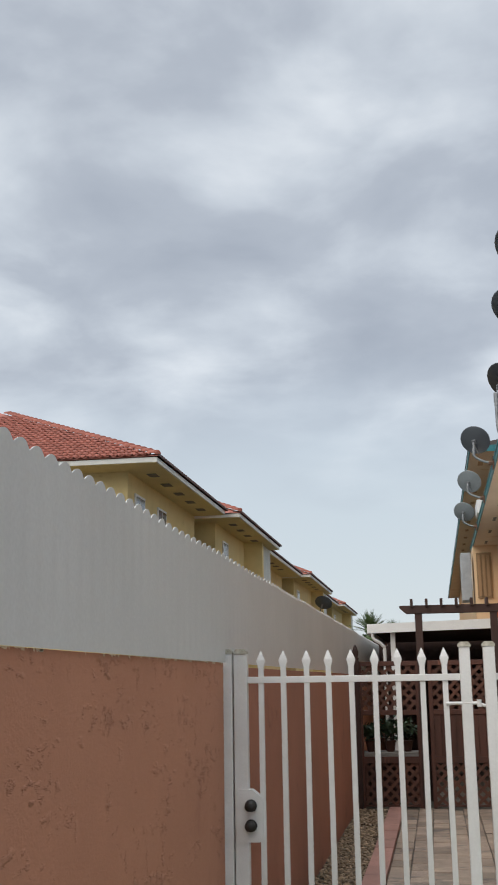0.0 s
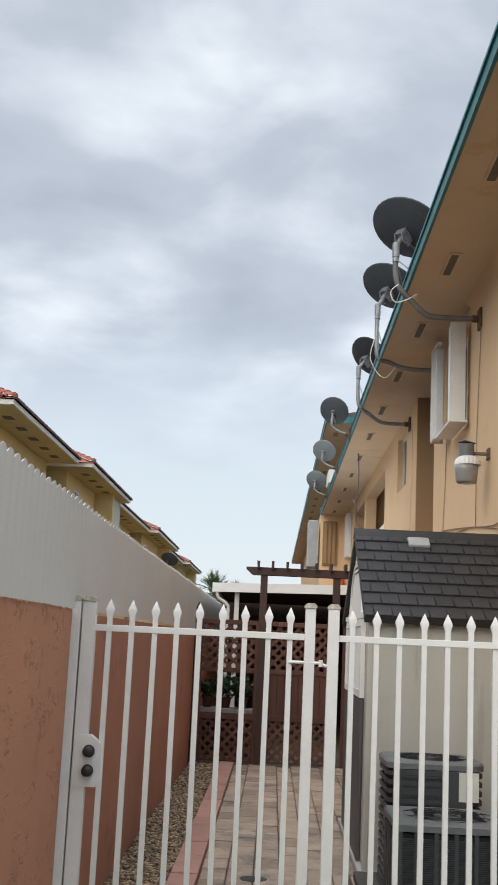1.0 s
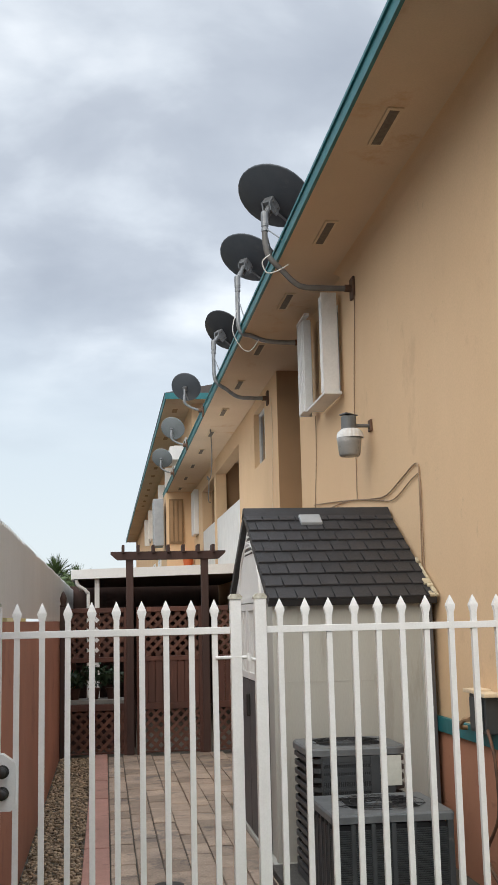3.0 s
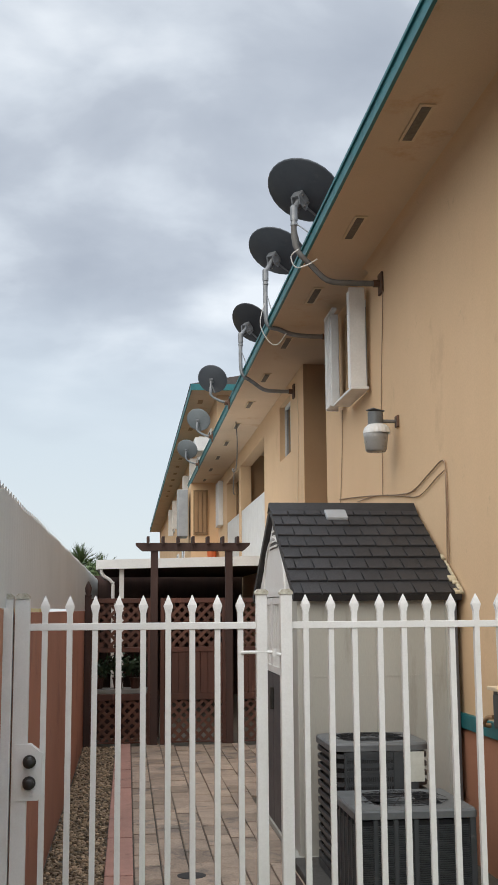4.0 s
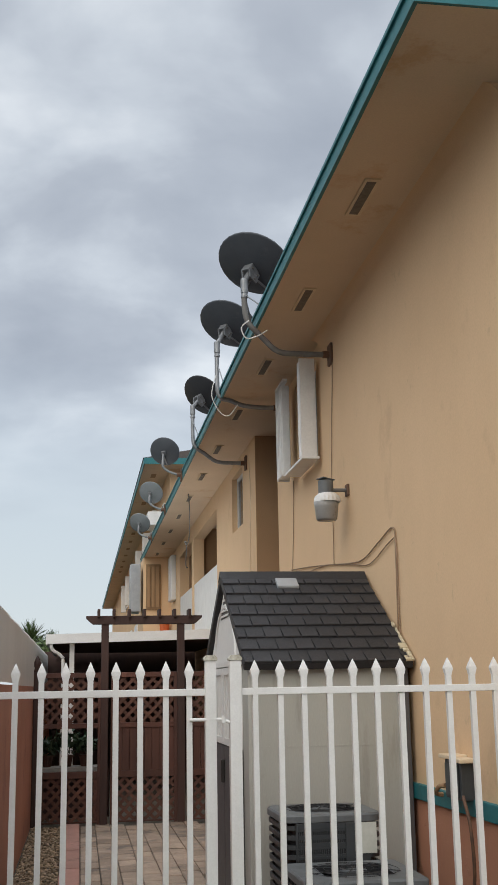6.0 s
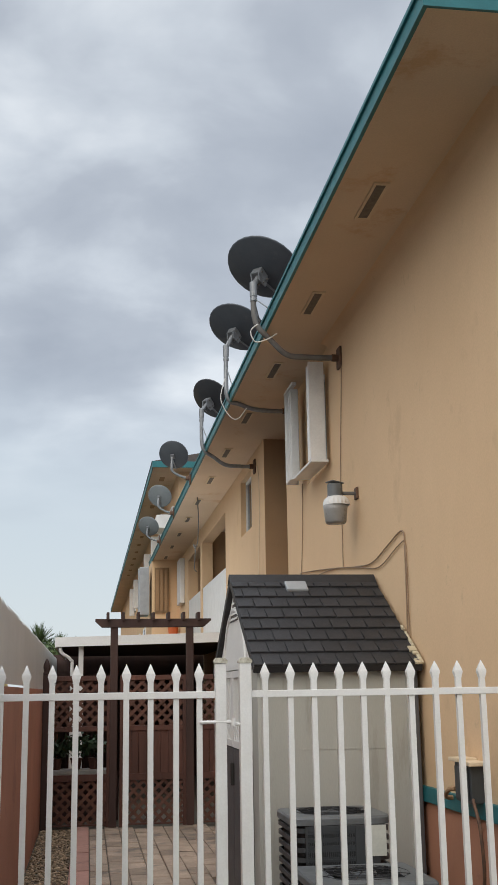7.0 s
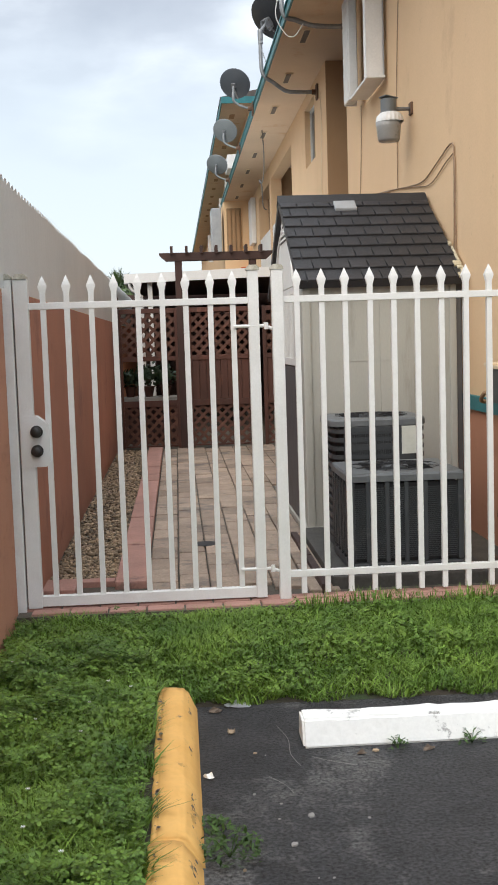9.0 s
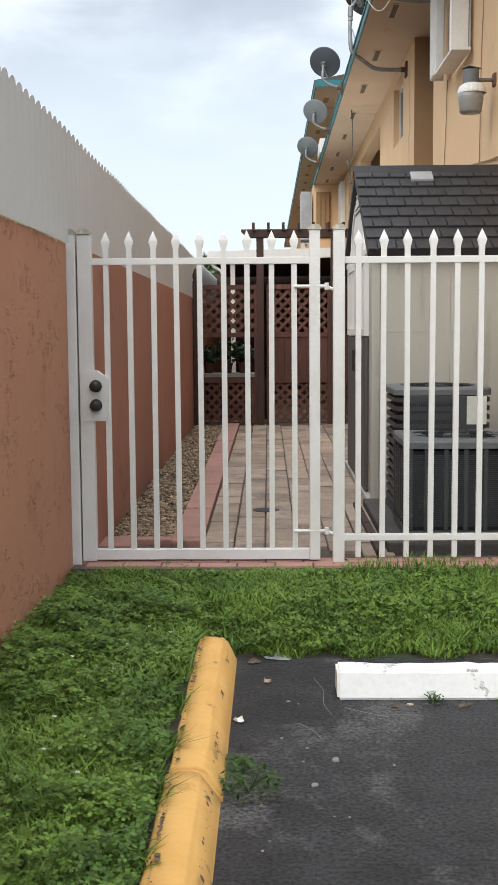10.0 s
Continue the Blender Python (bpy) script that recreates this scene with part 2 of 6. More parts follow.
M_gravel = mat("brown_pebble", (0.33, 0.245, 0.155), (0.19, 0.14, 0.095), 14, 0.8, 0.2, 90, vary=0.62)
M_chip = mat("bare_dark_concrete", (0.17, 0.125, 0.09), (0.10, 0.078, 0.06), 40, 0.95, 0.4, 120)
M_cream = mat("peeled_cream_plastic", (0.60, 0.53, 0.37), (0.46, 0.39, 0.26), 30, 0.7, 0.3, 90, stain=(0.10, 0.09, 0.08), stain_scale=22, stain_at=0.58)
M_concrete = mat("grey_concrete", (0.30, 0.29, 0.27), (0.24, 0.23, 0.215), 4, 0.9, 0.4, 60)
M_yellowhouse = mat("yellow_stucco", (0.74, 0.59, 0.29), (0.67, 0.53, 0.255), 1.0, 0.9, 0.4, 60, stain=(0.58, 0.45, 0.22), stain_scale=0.9, stain_at=0.6)
M_tile = mat("red_clay_tile", (0.40, 0.135, 0.095), (0.31, 0.10, 0.07), 3, 0.75, 0.3, 40, vary=0.12)
M_tiledark = mat("dark_tile_edge", (0.10, 0.05, 0.045), (0.07, 0.04, 0.038), 3, 0.8, 0.3, 40)
M_fasciawhite = mat("white_fascia", (0.72, 0.72, 0.68), (0.64, 0.64, 0.60), 2, 0.6, 0.1, 40)
M_glass = mat("dark_window_glass", (0.022, 0.026, 0.028), (0.018, 0.02, 0.022), 2, 0.12, 0.0, 20, spec=0.8)
M_curtain = mat("striped_curtain", (0.66, 0.66, 0.62), (0.50, 0.52, 0.50), 3, 0.9, 0.2, 30, stretch=(12, 12, 0.3))
M_weed = mat("dull_weed_leaf", (0.055, 0.105, 0.022), (0.032, 0.066, 0.016), 3.0, 0.6, 0.0, 40, vary=0.4, spec=0.3)
M_palm = mat("palm_leaf", (0.085, 0.135, 0.045), (0.055, 0.09, 0.03), 2, 0.6, 0.0, 30, vary=0.35)
M_bark = mat("palm_bark", (0.17, 0.13, 0.095), (0.12, 0.09, 0.07), 8, 0.9, 0.5, 40)
M_brown_louver = mat("brown_louvre", (0.30, 0.19, 0.095), (0.24, 0.15, 0.075), 3, 0.7, 0.1, 40)
M_black = mat("black_knob", (0.02, 0.019, 0.018), (0.03, 0.026, 0.022), 12, 0.4, 0.05, 80)
M_grass_plant = mat("pot_plant_leaf", (0.026, 0.056, 0.022), (0.02, 0.042, 0.016), 3, 0.6, 0.0, 40, vary=0.4)
M_bowl = mat("smoky_plastic", (0.30, 0.295, 0.285), (0.25, 0.245, 0.235), 6, 0.3, 0.03, 60)
M_pad = mat("shade_dark_concrete", (0.075, 0.07, 0.062), (0.05, 0.047, 0.042), 5, 0.8, 0.5, 60, grain=0.15)
M_orange = mat("orange_plastic", (0.62, 0.14, 0.04), (0.55, 0.12, 0.035), 4, 0.5, 0.05, 40)


# ---- mesh helpers ----
def box(bm, x0, y0, z0, x1, y1, z1, bevel=0.0):
    vs = [bm.verts.new((x, y, z)) for x in (x0, x1) for y in (y0, y1) for z in (z0, z1)]
    fs = [bm.faces.new([vs[i] for i in f]) for f in ((0, 1, 3, 2), (4, 6, 7, 5), (0, 4, 5, 1), (2, 3, 7, 6), (0, 2, 6, 4), (1, 5, 7, 3))]
    if bevel:
        es = list({e for f in fs for e in f.edges})
        bmesh.ops.bevel(bm, geom=es, offset=bevel, segments=2, affect="EDGES", profile=0.6)
    return bm


def prism(bm, pts, axis, a, b):
    """A closed outline of (u, v) pairs drawn out along an axis from a to b."""
    def at(u, v, w):
        return {"x": (w, u, v), "y": (u, w, v), "z": (u, v, w)}[axis]
    lo = [bm.verts.new(at(u, v, a)) for u, v in pts]
    hi = [bm.verts.new(at(u, v, b)) for u, v in pts]
    n = len(pts)
    bm.faces.new(lo)
    bm.faces.new(hi[::-1])
    for i in range(n):
        bm.faces.new((lo[i], lo[(i + 1) % n], hi[(i + 1) % n], hi[i]))
    bmesh.ops.recalc_face_normals(bm, faces=bm.faces)
    return bm


def tube(bm, pts, r, n=8):
    """A round bar or cable along points, with smooth corners where the points are dense."""
    pts = [Vector(p) for p in pts]
    rings = []
    ref = Vector((0.13, 0.21, 0.97))
    for i, p in enumerate(pts):
        d = (pts[min(i + 1, len(pts) - 1)] - pts[max(i - 1, 0)]).normalized()
        a = d.cross(ref if abs(d.dot(ref)) < 0.95 else Vector((1, 0, 0))).normalized()
        b = d.cross(a)
        rad = r[i] if isinstance(r, (list, tuple)) else r
        rings.append([bm.verts.new(p + rad * (math.cos(2 * math.pi * k / n) * a + math.sin(2 * math.pi * k / n) * b)) for k in range(n)])
    for q, s in zip(rings, rings[1:]):
        for k in range(n):
            bm.faces.new((q[k], q[(k + 1) % n], s[(k + 1) % n], s[k]))
    bm.faces.new(rings[0][::-1])
    bm.faces.new(rings[-1])
    return bm


def smooth_path(pts, steps=6):
    """A Catmull-Rom curve through the points."""
    pts = [Vector(p) for p in pts]
    out = []
    for i in range(len(pts) - 1):
        p0, p1, p2, p3 = pts[max(i - 1, 0)], pts[i], pts[i + 1], pts[min(i + 2, len(pts) - 1)]
        for s in range(steps):
            t = s / steps
            out.append(0.5 * (2 * p1 + (p2 - p0) * t + (2 * p0 - 5 * p1 + 4 * p2 - p3) * t * t + (3 * p1 - p0 - 3 * p2 + p3) * t ** 3))
    return out + [pts[-1]]


def lathe(bm, profile, n=24, centre=(0, 0, 0)):
    """Radius and height pairs turned round the z axis."""
    cx, cy, cz = centre
    rings = [[bm.verts.new((cx + r * math.cos(2 * math.pi * k / n), cy + r * math.sin(2 * math.pi * k / n), cz + z)) for k in range(n)] for r, z in profile]
    for q, s in zip(rings, rings[1:]):
        for k in range(n):
            bm.faces.new((q[k], q[(k + 1) % n], s[(k + 1) % n], s[k]))
    bm.faces.new(rings[0][::-1])
    bm.faces.new(rings[-1])
    return bm


def part(name, bm, material, parent=None, label="", smooth=False, m=None):
    """Links a bmesh as one mesh object under a thing or a part."""
    me = bpy.data.meshes.new(name)
    if smooth:
        for f in bm.faces:
            f.smooth = True
    bm.to_mesh(me)
    bm.free()
    me.materials.append(material)
    ob = new(name, me)
    if parent:
        ob.parent = parent
    if m is not None:
        ob.matrix_basis = m
    if label:
        ob["label"] = label
    return ob


def piece(name, me, parent, m):
    ob = new(name, me)
    ob.parent = parent
    ob.matrix_basis = m
    return ob


def mesh_of(name, bm, material, smooth=False):
    me = bpy.data.meshes.new(name)
    if smooth:
        for f in bm.faces:
            f.smooth = True
    bm.to_mesh(me)
    bm.free()
    me.materials.append(material)
    return me


def thing(name, at, label, category, group="", kind=""):
    ob = new(name)
    ob.empty_display_size = 0.1
    ob.matrix_basis = pose(*at)
    return tagged(ob, label, category, group, kind)


def pydata(name, verts, faces, material, smooth=False):
    me = bpy.data.meshes.new(name)
    me.from_pydata(verts, [], faces)
    me.materials.append(material)
    if smooth:
        for p in me.polygons:
            p.use_smooth = True
    return me


BM = bmesh.new
PAVE = 0.06      # top of the courtyard paving
TAR = -0.08     # top of the car park
WALL_X = 1.73    # face of the apartment wall
EAVE_X = 1.025   # edge of its eave
SOFFIT = 4.97


# ---- ground ----
g = BM()
N = 24
edge = [(-400, -300), (400, -300), (400, 600), (-400, 600)]
box(g, -400, -300, TAR - 0.3, 400, 600, TAR)
tagged(part("ground", g, M_asphalt), "worn dark asphalt of the car park and ground beyond", "ground", kind="structure")

# soil under the lawn, a low bank beside the kerb and along the fence
def lawn_z(x, y):
    z = 0.0
    if y > 5.3 and x > -0.455:
        z = TAR * (1.0 - min(1.0, max(0.0, (y - 5.36) / 0.5)))
    z += 0.012 * min(1.0, max(0.0, (y - 5.6) / 0.8))
    return z + 0.012 * noise.noise((x * 2.1, y * 2.1, 0.3))


verts, faces = [], []
nx, ny = 46, 60
xs = np.linspace(-1.13, 3.4, nx)
ys = np.linspace(5.36, 6.62, 20)
for y in ys:
    for x in xs:
        verts.append((x, y, lawn_z(x, y)))
for j in range(19):
    for i in range(nx - 1):
        a = j * nx + i
        faces.append((a, a + 1, a + nx + 1, a + nx))
base = len(verts)
xs2 = np.linspace(-1.13, -0.44, 10)
ys2 = np.linspace(-2.0, 5.36, 50)
for y in ys2:
    for x in xs2:
        verts.append((x, y, lawn_z(x, y)))
for j in range(49):
    for i in range(9):
        a = base + j * 10 + i
        faces.append((a, a + 1, a + 11, a + 10))
lawn_soil = tagged(new("lawn_soil", pydata("lawn_soil", verts, faces, M_soil, True)), "damp brown soil under the grass", "soil", kind="structure")

# bedding under the courtyard
tagged(part("courtyard_bed", box(BM(), -1.19, 6.56, TAR - 0.02, WALL_X, 30.0, PAVE - 0.022), M_bed), "dark sandy bedding between the paving bricks", "ground", kind="structure")

# ---- boundary wall and sheet fence ----
RW = -1.13
w = BM()
box(w, RW - 0.28, -6.0, TAR - 0.1, RW - 0.065, 6.655, 1.729)
tagged(part("wall_west_front", w, M_red), "terracotta painted stucco garden wall with scuffs", "wall", kind="structure")
w = BM()
box(w, RW - 0.2, 6.745, TAR - 0.1, RW + 0.01, 15.6, 1.705)
tagged(part("wall_west_back", w, M_redback), "terracotta painted stucco wall along the courtyard", "wall", kind="structure")


def corrugated(x, y0, y1, z0, z1, pitch=0.128, amp=0.003, thick=0.003):
    n = int((y1 - y0) / pitch * 10)
    vs, fs = [], []
    for i in range(n + 1):
        y = y0 + (y1 - y0) * i / n
        xx = x + 0.018 + amp * (0.5 + 0.5 * math.cos(2 * math.pi * y / pitch))
        zt = z1 + 0.004 * math.sin(y * 3.1) - 0.028 * (1 - abs(math.cos(math.pi * y / pitch)) ** 0.7)
        vs += [(xx, y, z0), (xx, y, zt), (xx - thick, y, z0), (xx - thick, y, zt)]
    for i in range(n):
        a, b = 4 * i, 4 * i + 4
        fs += [(a, b, b + 1, a + 1), (a + 3, b + 3, b + 2, a + 2), (a + 1, b + 1, b + 3, a + 3)]
    return pydata("corrugated_sheet", vs, fs, M_sheet)


sheet_fence = thing("sheet_fence", (0, 0, 0), "pale grey corrugated sheet fence on top of the terracotta wall", "fence")
# the last sheet is lengthened to keep side light out of the patio
for k, (ya, yb) in enumerate(((-6.016, 1.024), (1.024, 4.608), (4.608, 8.96), (8.96, 13.056), (13.056, 23.6))):
    s = new("sheet", corrugated(RW - 0.075, ya, yb, 1.60 if yb > 15 else 1.73, 2.318))
    s.parent = sheet_fence
part("rail", box(BM(), RW - 0.15, -6.0, 1.95, RW - 0.09, 23.5, 2.0), M_galv, sheet_fence)

# ---- apartment building beside the courtyard ----
apt = thing("apartment_building", (WALL_X, 6.4, 0), "two-storey peach stucco apartment building with teal eave trim", "building")
apt.matrix_basis = pose(0, 0, 0)


def wall_piece(y0, y1, z0, z1, x0=WALL_X, x1=WALL_X + 0.22, material=None, name="wall"):
    return part(name, box(BM(), x0, y0, z0, x1, y1, z1), material or M_peach, apt)


WEND = 31.0
# lower band painted terracotta, then peach above the teal strip
wall_piece(6.4, 13.75, TAR - 0.1, 0.94, WALL_X - 0.004, material=M_red)
part("trim_band", box(BM(), WALL_X - 0.03, 6.385, 0.90, WALL_X + 0.05, 9.0, 1.0, 0.006), M_teal, apt, "teal painted band")
# window opening
wall_piece(6.4, 11.45, 0.94, SOFFIT)
wall_piece(11.45, 12.5, 0.94, 3.85)
wall_piece(11.45, 12.5, 4.85, SOFFIT)
wall_piece(12.5, 13.75, 0.94, SOFFIT)
# end wall round the near corner
part("wall", box(BM(), WALL_X + 0.22, 6.4, TAR - 0.1, 9.0, 6.62, SOFFIT), M_peach, apt)
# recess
part("wall", box(BM(), WALL_X + 1.1, 13.75, TAR, WALL_X + 1.3, 15.43, SOFFIT), M_recess, apt, "recessed wall, tan darkened for shade")
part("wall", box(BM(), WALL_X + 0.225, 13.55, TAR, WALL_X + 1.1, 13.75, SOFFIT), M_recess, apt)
part("wall", box(BM(), WALL_X + 0.003, 15.415, TAR, WALL_X + 1.1, 15.435, SOFFIT), M_recess, apt, "recess side wall, tan darkened for shade")
# second stretch with window y 16.6 to 17.75, z 3.95 to 4.8
wall_piece(15.436, 16.6, TAR, SOFFIT, WALL_X, WALL_X + 0.2)
wall_piece(16.6, 17.75, TAR, 3.95)
wall_piece(16.6, 17.75, 4.8, SOFFIT)
wall_piece(17.75, 19.75, TAR, SOFFIT)
# balconies: lintel, post between, storey below
wall_piece(19.75, 27.0, 4.66, SOFFIT)
wall_piece(19.75, 27.0, TAR, 2.62)
wall_piece(23.75, 24.15, 2.62, 4.66, name="pillar")
part("wall", box(BM(), WALL_X + 1.3, 19.75, 2.62, WALL_X + 1.5, 27.0, SOFFIT), M_recess, apt, "balcony back wall, tan darkened for shade")
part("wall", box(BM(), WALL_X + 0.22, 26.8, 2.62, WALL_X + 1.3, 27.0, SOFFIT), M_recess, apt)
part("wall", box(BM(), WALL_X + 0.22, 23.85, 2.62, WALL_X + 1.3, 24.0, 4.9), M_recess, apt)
for ya, yb in ((19.78, 23.72), (24.17, 26.97)):
    part("balcony_panel", box(BM(), WALL_X + 0.01, ya, 2.63, WALL_X + 0.06, yb, 3.72, 0.01), M_shutter, apt, "white solid balcony panel")
wall_piece(27.0, 29.6, TAR, SOFFIT)
# projecting bay at the far end
part("wall", box(BM(), 1.02, 29.6, TAR, WALL_X + 0.22, WEND, SOFFIT), M_peach, apt, "peach bay wall")
part("window_frame", box(BM(), 1.09, 29.55, 3.62, 1.46, 29.6, 4.78, 0.01), M_brown_louver, apt, "brown louvred window")
for i in range(3):
    part("slat", box(BM(), 1.125 + i * 0.11, 29.53, 3.68, 1.195 + i * 0.11, 29.552, 4.72), M_recess, apt)
# white shutter in the grey plastic, so its shade sits in the colour
part("shutter", box(BM(), 0.70, 29.62, 3.58, 0.955, 30.5, 4.80, 0.02), M_skylight, apt, "white stacked storm shutter")
part("shutter", box(BM(), WALL_X - 0.12, 28.0, 3.75, WALL_X, 28.9, 4.85, 0.02), M_shutter, apt, "white closed storm shutter")
# soffit, fascia, roof
part("soffit", box(BM(), EAVE_X + 0.02, 5.72, SOFFIT, 9.0, WEND, SOFFIT + 0.03), M_soffit, apt, "peach stucco soffit")
part("fascia", box(BM(), EAVE_X - 0.005, 5.70, SOFFIT - 0.015, EAVE_X + 0.02, WEND, SOFFIT + 0.08), M_teal, apt, "teal fascia board")
part("fascia", box(BM(), EAVE_X + 0.02, 5.70, SOFFIT - 0.015, 9.0, 5.72, SOFFIT + 0.08), M_teal, apt, "teal fascia board")
part("drip_edge", box(BM(), EAVE_X - 0.02, 5.67, SOFFIT + 0.08, EAVE_X + 0.03, WEND, SOFFIT + 0.105), M_teal, apt, "dark teal drip edge")
r = BM()
prism(r, [(EAVE_X - 0.01, SOFFIT + 0.106), (9.0, SOFFIT + 1.5), (9.0, SOFFIT + 0.106)], "y", 5.68, WEND)
part("roof", r, M_roof, apt, "low pitched dark roof")
# soffit vents every two metres
for i in range(12):
    y = 7.95 + 2.09 * i
    vt = part("soffit_vent", box(BM(), 1.278, y - 0.29, SOFFIT - 0.012, 1.386, y + 0.29, SOFFIT - 0.001), M_trimpeach, apt)
    part("mesh", box(BM(), 1.298, y - 0.26, SOFFIT - 0.016, 1.362, y + 0.26, SOFFIT - 0.008), M_vent, vt)


def window_unit(parent, y0, y1, z0, z1, x, bars=1):
    wf = BM()
    t = 0.05
    box(wf, x, y0, z0, x + 0.06, y0 + t, z1)
    box(wf, x, y1 - t, z0, x + 0.06, y1, z1)
    box(wf, x, y0 + t, z0, x + 0.06, y1 - t, z0 + t)
    box(wf, x, y0 + t, z1 - t, x + 0.06, y1 - t, z1)
    for i in range(bars):
        yc = y0 + (y1 - y0) * (i + 1) / (bars + 1)
        box(wf, x + 0.005, yc - 0.02, z0 + t, x + 0.055, yc + 0.02, z1 - t)
    win = part("window", wf, M_shutter, parent, "white aluminium window frame")
    part("pane", box(BM(), x + 0.025, y0 + t, z0 + t, x + 0.033, y1 - t, z1 - t), M_glass, win)
    return win


window_unit(apt, 11.45, 12.5, 3.85, 4.85, WALL_X + 0.08)
window_unit(apt, 16.6, 17.75, 3.95, 4.8, WALL_X + 0.08)
# no real wall: a dark sheet painted as the unlit rooms behind the panes
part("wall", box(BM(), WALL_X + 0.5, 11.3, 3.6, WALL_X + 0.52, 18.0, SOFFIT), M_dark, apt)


def shutter_stack(y, z0, z1, depth=0.2, leaves=5, pitch=0.032):
    """Folded accordion shutter: pleats standing out from the wall."""
    b = BM()
    pts = []
    for i in range(leaves * 2 + 1):
        pts.append((y + i * pitch / 2, 0.0 if i % 2 else 0.018))
    outline = [(WALL_X - depth + o, yy) for yy, o in pts] + [(WALL_X - 0.05, pts[-1][0]), (WALL_X - 0.05, pts[0][0])]
    prism(b, outline, "z", z0, z1)
    return b


sh = part("shutter", shutter_stack(11.30, 3.84, 4.80, 0.195, 5), M_shutter, apt, "white folded storm shutter")
part("end_channel", box(BM(), WALL_X - 0.205, 11.275, 3.825, WALL_X - 0.05, 11.298, 4.81, 0.004), M_shutter, sh)
sh = part("shutter", box(BM(), WALL_X - 0.18, 12.39, 3.84, WALL_X - 0.10, 12.418, 4.84, 0.004), M_shutter, apt, "white folded storm shutter")
for i in range(7):
    b = BM()
    prism(b, [(WALL_X - 0.195 + 0.012 * (i % 2), 12.42 + 0.04 * i), (WALL_X - 0.09, 12.42 + 0.04 * i), (WALL_X - 0.09, 12.448 + 0.04 * i), (WALL_X - 0.195 + 0.012 * (i % 2), 12.448 + 0.04 * i)], "z", 3.85, 4.83)
    part("leaf", b, M_shutter, sh)
part("end_channel", box(BM(), WALL_X - 0.185, 12.705, 3.84, WALL_X - 0.05, 12.73, 4.84, 0.004), M_shutter, sh)
part("window_sill", box(BM(), WALL_X - 0.205, 11.25, 3.795, WALL_X - 0.03, 12.20, 3.822, 0.006), M_shutter, apt, "white shutter track and sill")
part("sill_ledge", box(BM(), WALL_X - 0.004, 11.46, 3.80, WALL_X + 0.08, 12.49, 3.85, 0.006), M_peach, apt)
part("track", box(BM(), WALL_X - 0.19, 12.25, 4.845, WALL_X - 0.14, 12.74, 4.875), M_shutter, apt)
# curved strip added between wall and soffit, shaped to imitate soft corner shade
R = 0.09
arc = [(WALL_X - R + R * math.sin(t) - 0.0015, SOFFIT - R + R * math.cos(t) - 0.0015) for t in np.linspace(0, math.pi / 2, 13)]
cvs = [(x, y, z) for y in (6.402, 11.2) for x, z in arc] + [(WALL_X - 0.0015, 6.402, SOFFIT - 0.0015)]
cove = new("cove", pydata("cove", cvs, [(i, i + 1, i + 14, i + 13) for i in range(12)] + [(26, i + 1, i) for i in range(12)], M_peach))
cove.parent = apt

# taller building beyond
apt2 = thing("apartment_building", (0, 0, 0), "taller peach apartment building with teal eave, farther along", "building")
E2, S2 = 1.18, 8.01
part("wall", box(BM(), 2.0, 33.2, TAR, 10.0, 92.0, S2), M_peach, apt2)
part("soffit", box(BM(), E2 + 0.03, 32.4, S2, 10.0, 92.0, S2 + 0.04), M_soffit, apt2)
part("fascia", box(BM(), E2, 32.36, S2 - 0.02, 10.0, 32.4, S2 + 0.16), M_teal, apt2, "teal fascia board")
part("fascia", box(BM(), E2, 32.4, S2 - 0.02, E2 + 0.03, 92.0, S2 + 0.16), M_teal, apt2, "teal fascia board")
prism(r := BM(), [(E2 - 0.02, S2 + 0.165), (10.0, S2 + 1.8), (10.0, S2 + 0.165)], "y", 32.4, 92.0)
part("roof", r, M_roof, apt2)
for i in range(12):
    part("soffit_vent", box(BM(), 1.5, 34 + i * 2.6, S2 - 0.012, 1.65, 34.6 + i * 2.6, S2 - 0.001), M_recess, apt2)
for i in range(6):
    for z in (3.2, 6.0):
        ws = part("window", box(BM(), 1.93, 35.0 + i * 5.5, z, 2.0, 36.6 + i * 5.5, z + 1.3, 0.02), M_shutter, apt2, "white framed window")
        part("pane", box(BM(), 1.915, 35.1 + i * 5.5, z + 0.1, 1.932, 36.5 + i * 5.5, z + 1.2), M_glass, ws)
    part("shutter", box(BM(), 1.72, 37.2 + i * 5.5, 5.9, 2.0, 37.5 + i * 5.5, 7.4, 0.02), M_shutter, apt2, "white stacked storm shutter")
part("balcony_panel", box(BM(), 1.35, 33.3, 6.35, 2.0, 34.6, 6.75, 0.02), M_shutter, apt2, "white balcony box")
part("lower_roof", box(BM(), 1.0, 33.0, 3.0, 2.0, 60.0, 3.12), M_teal, apt2)


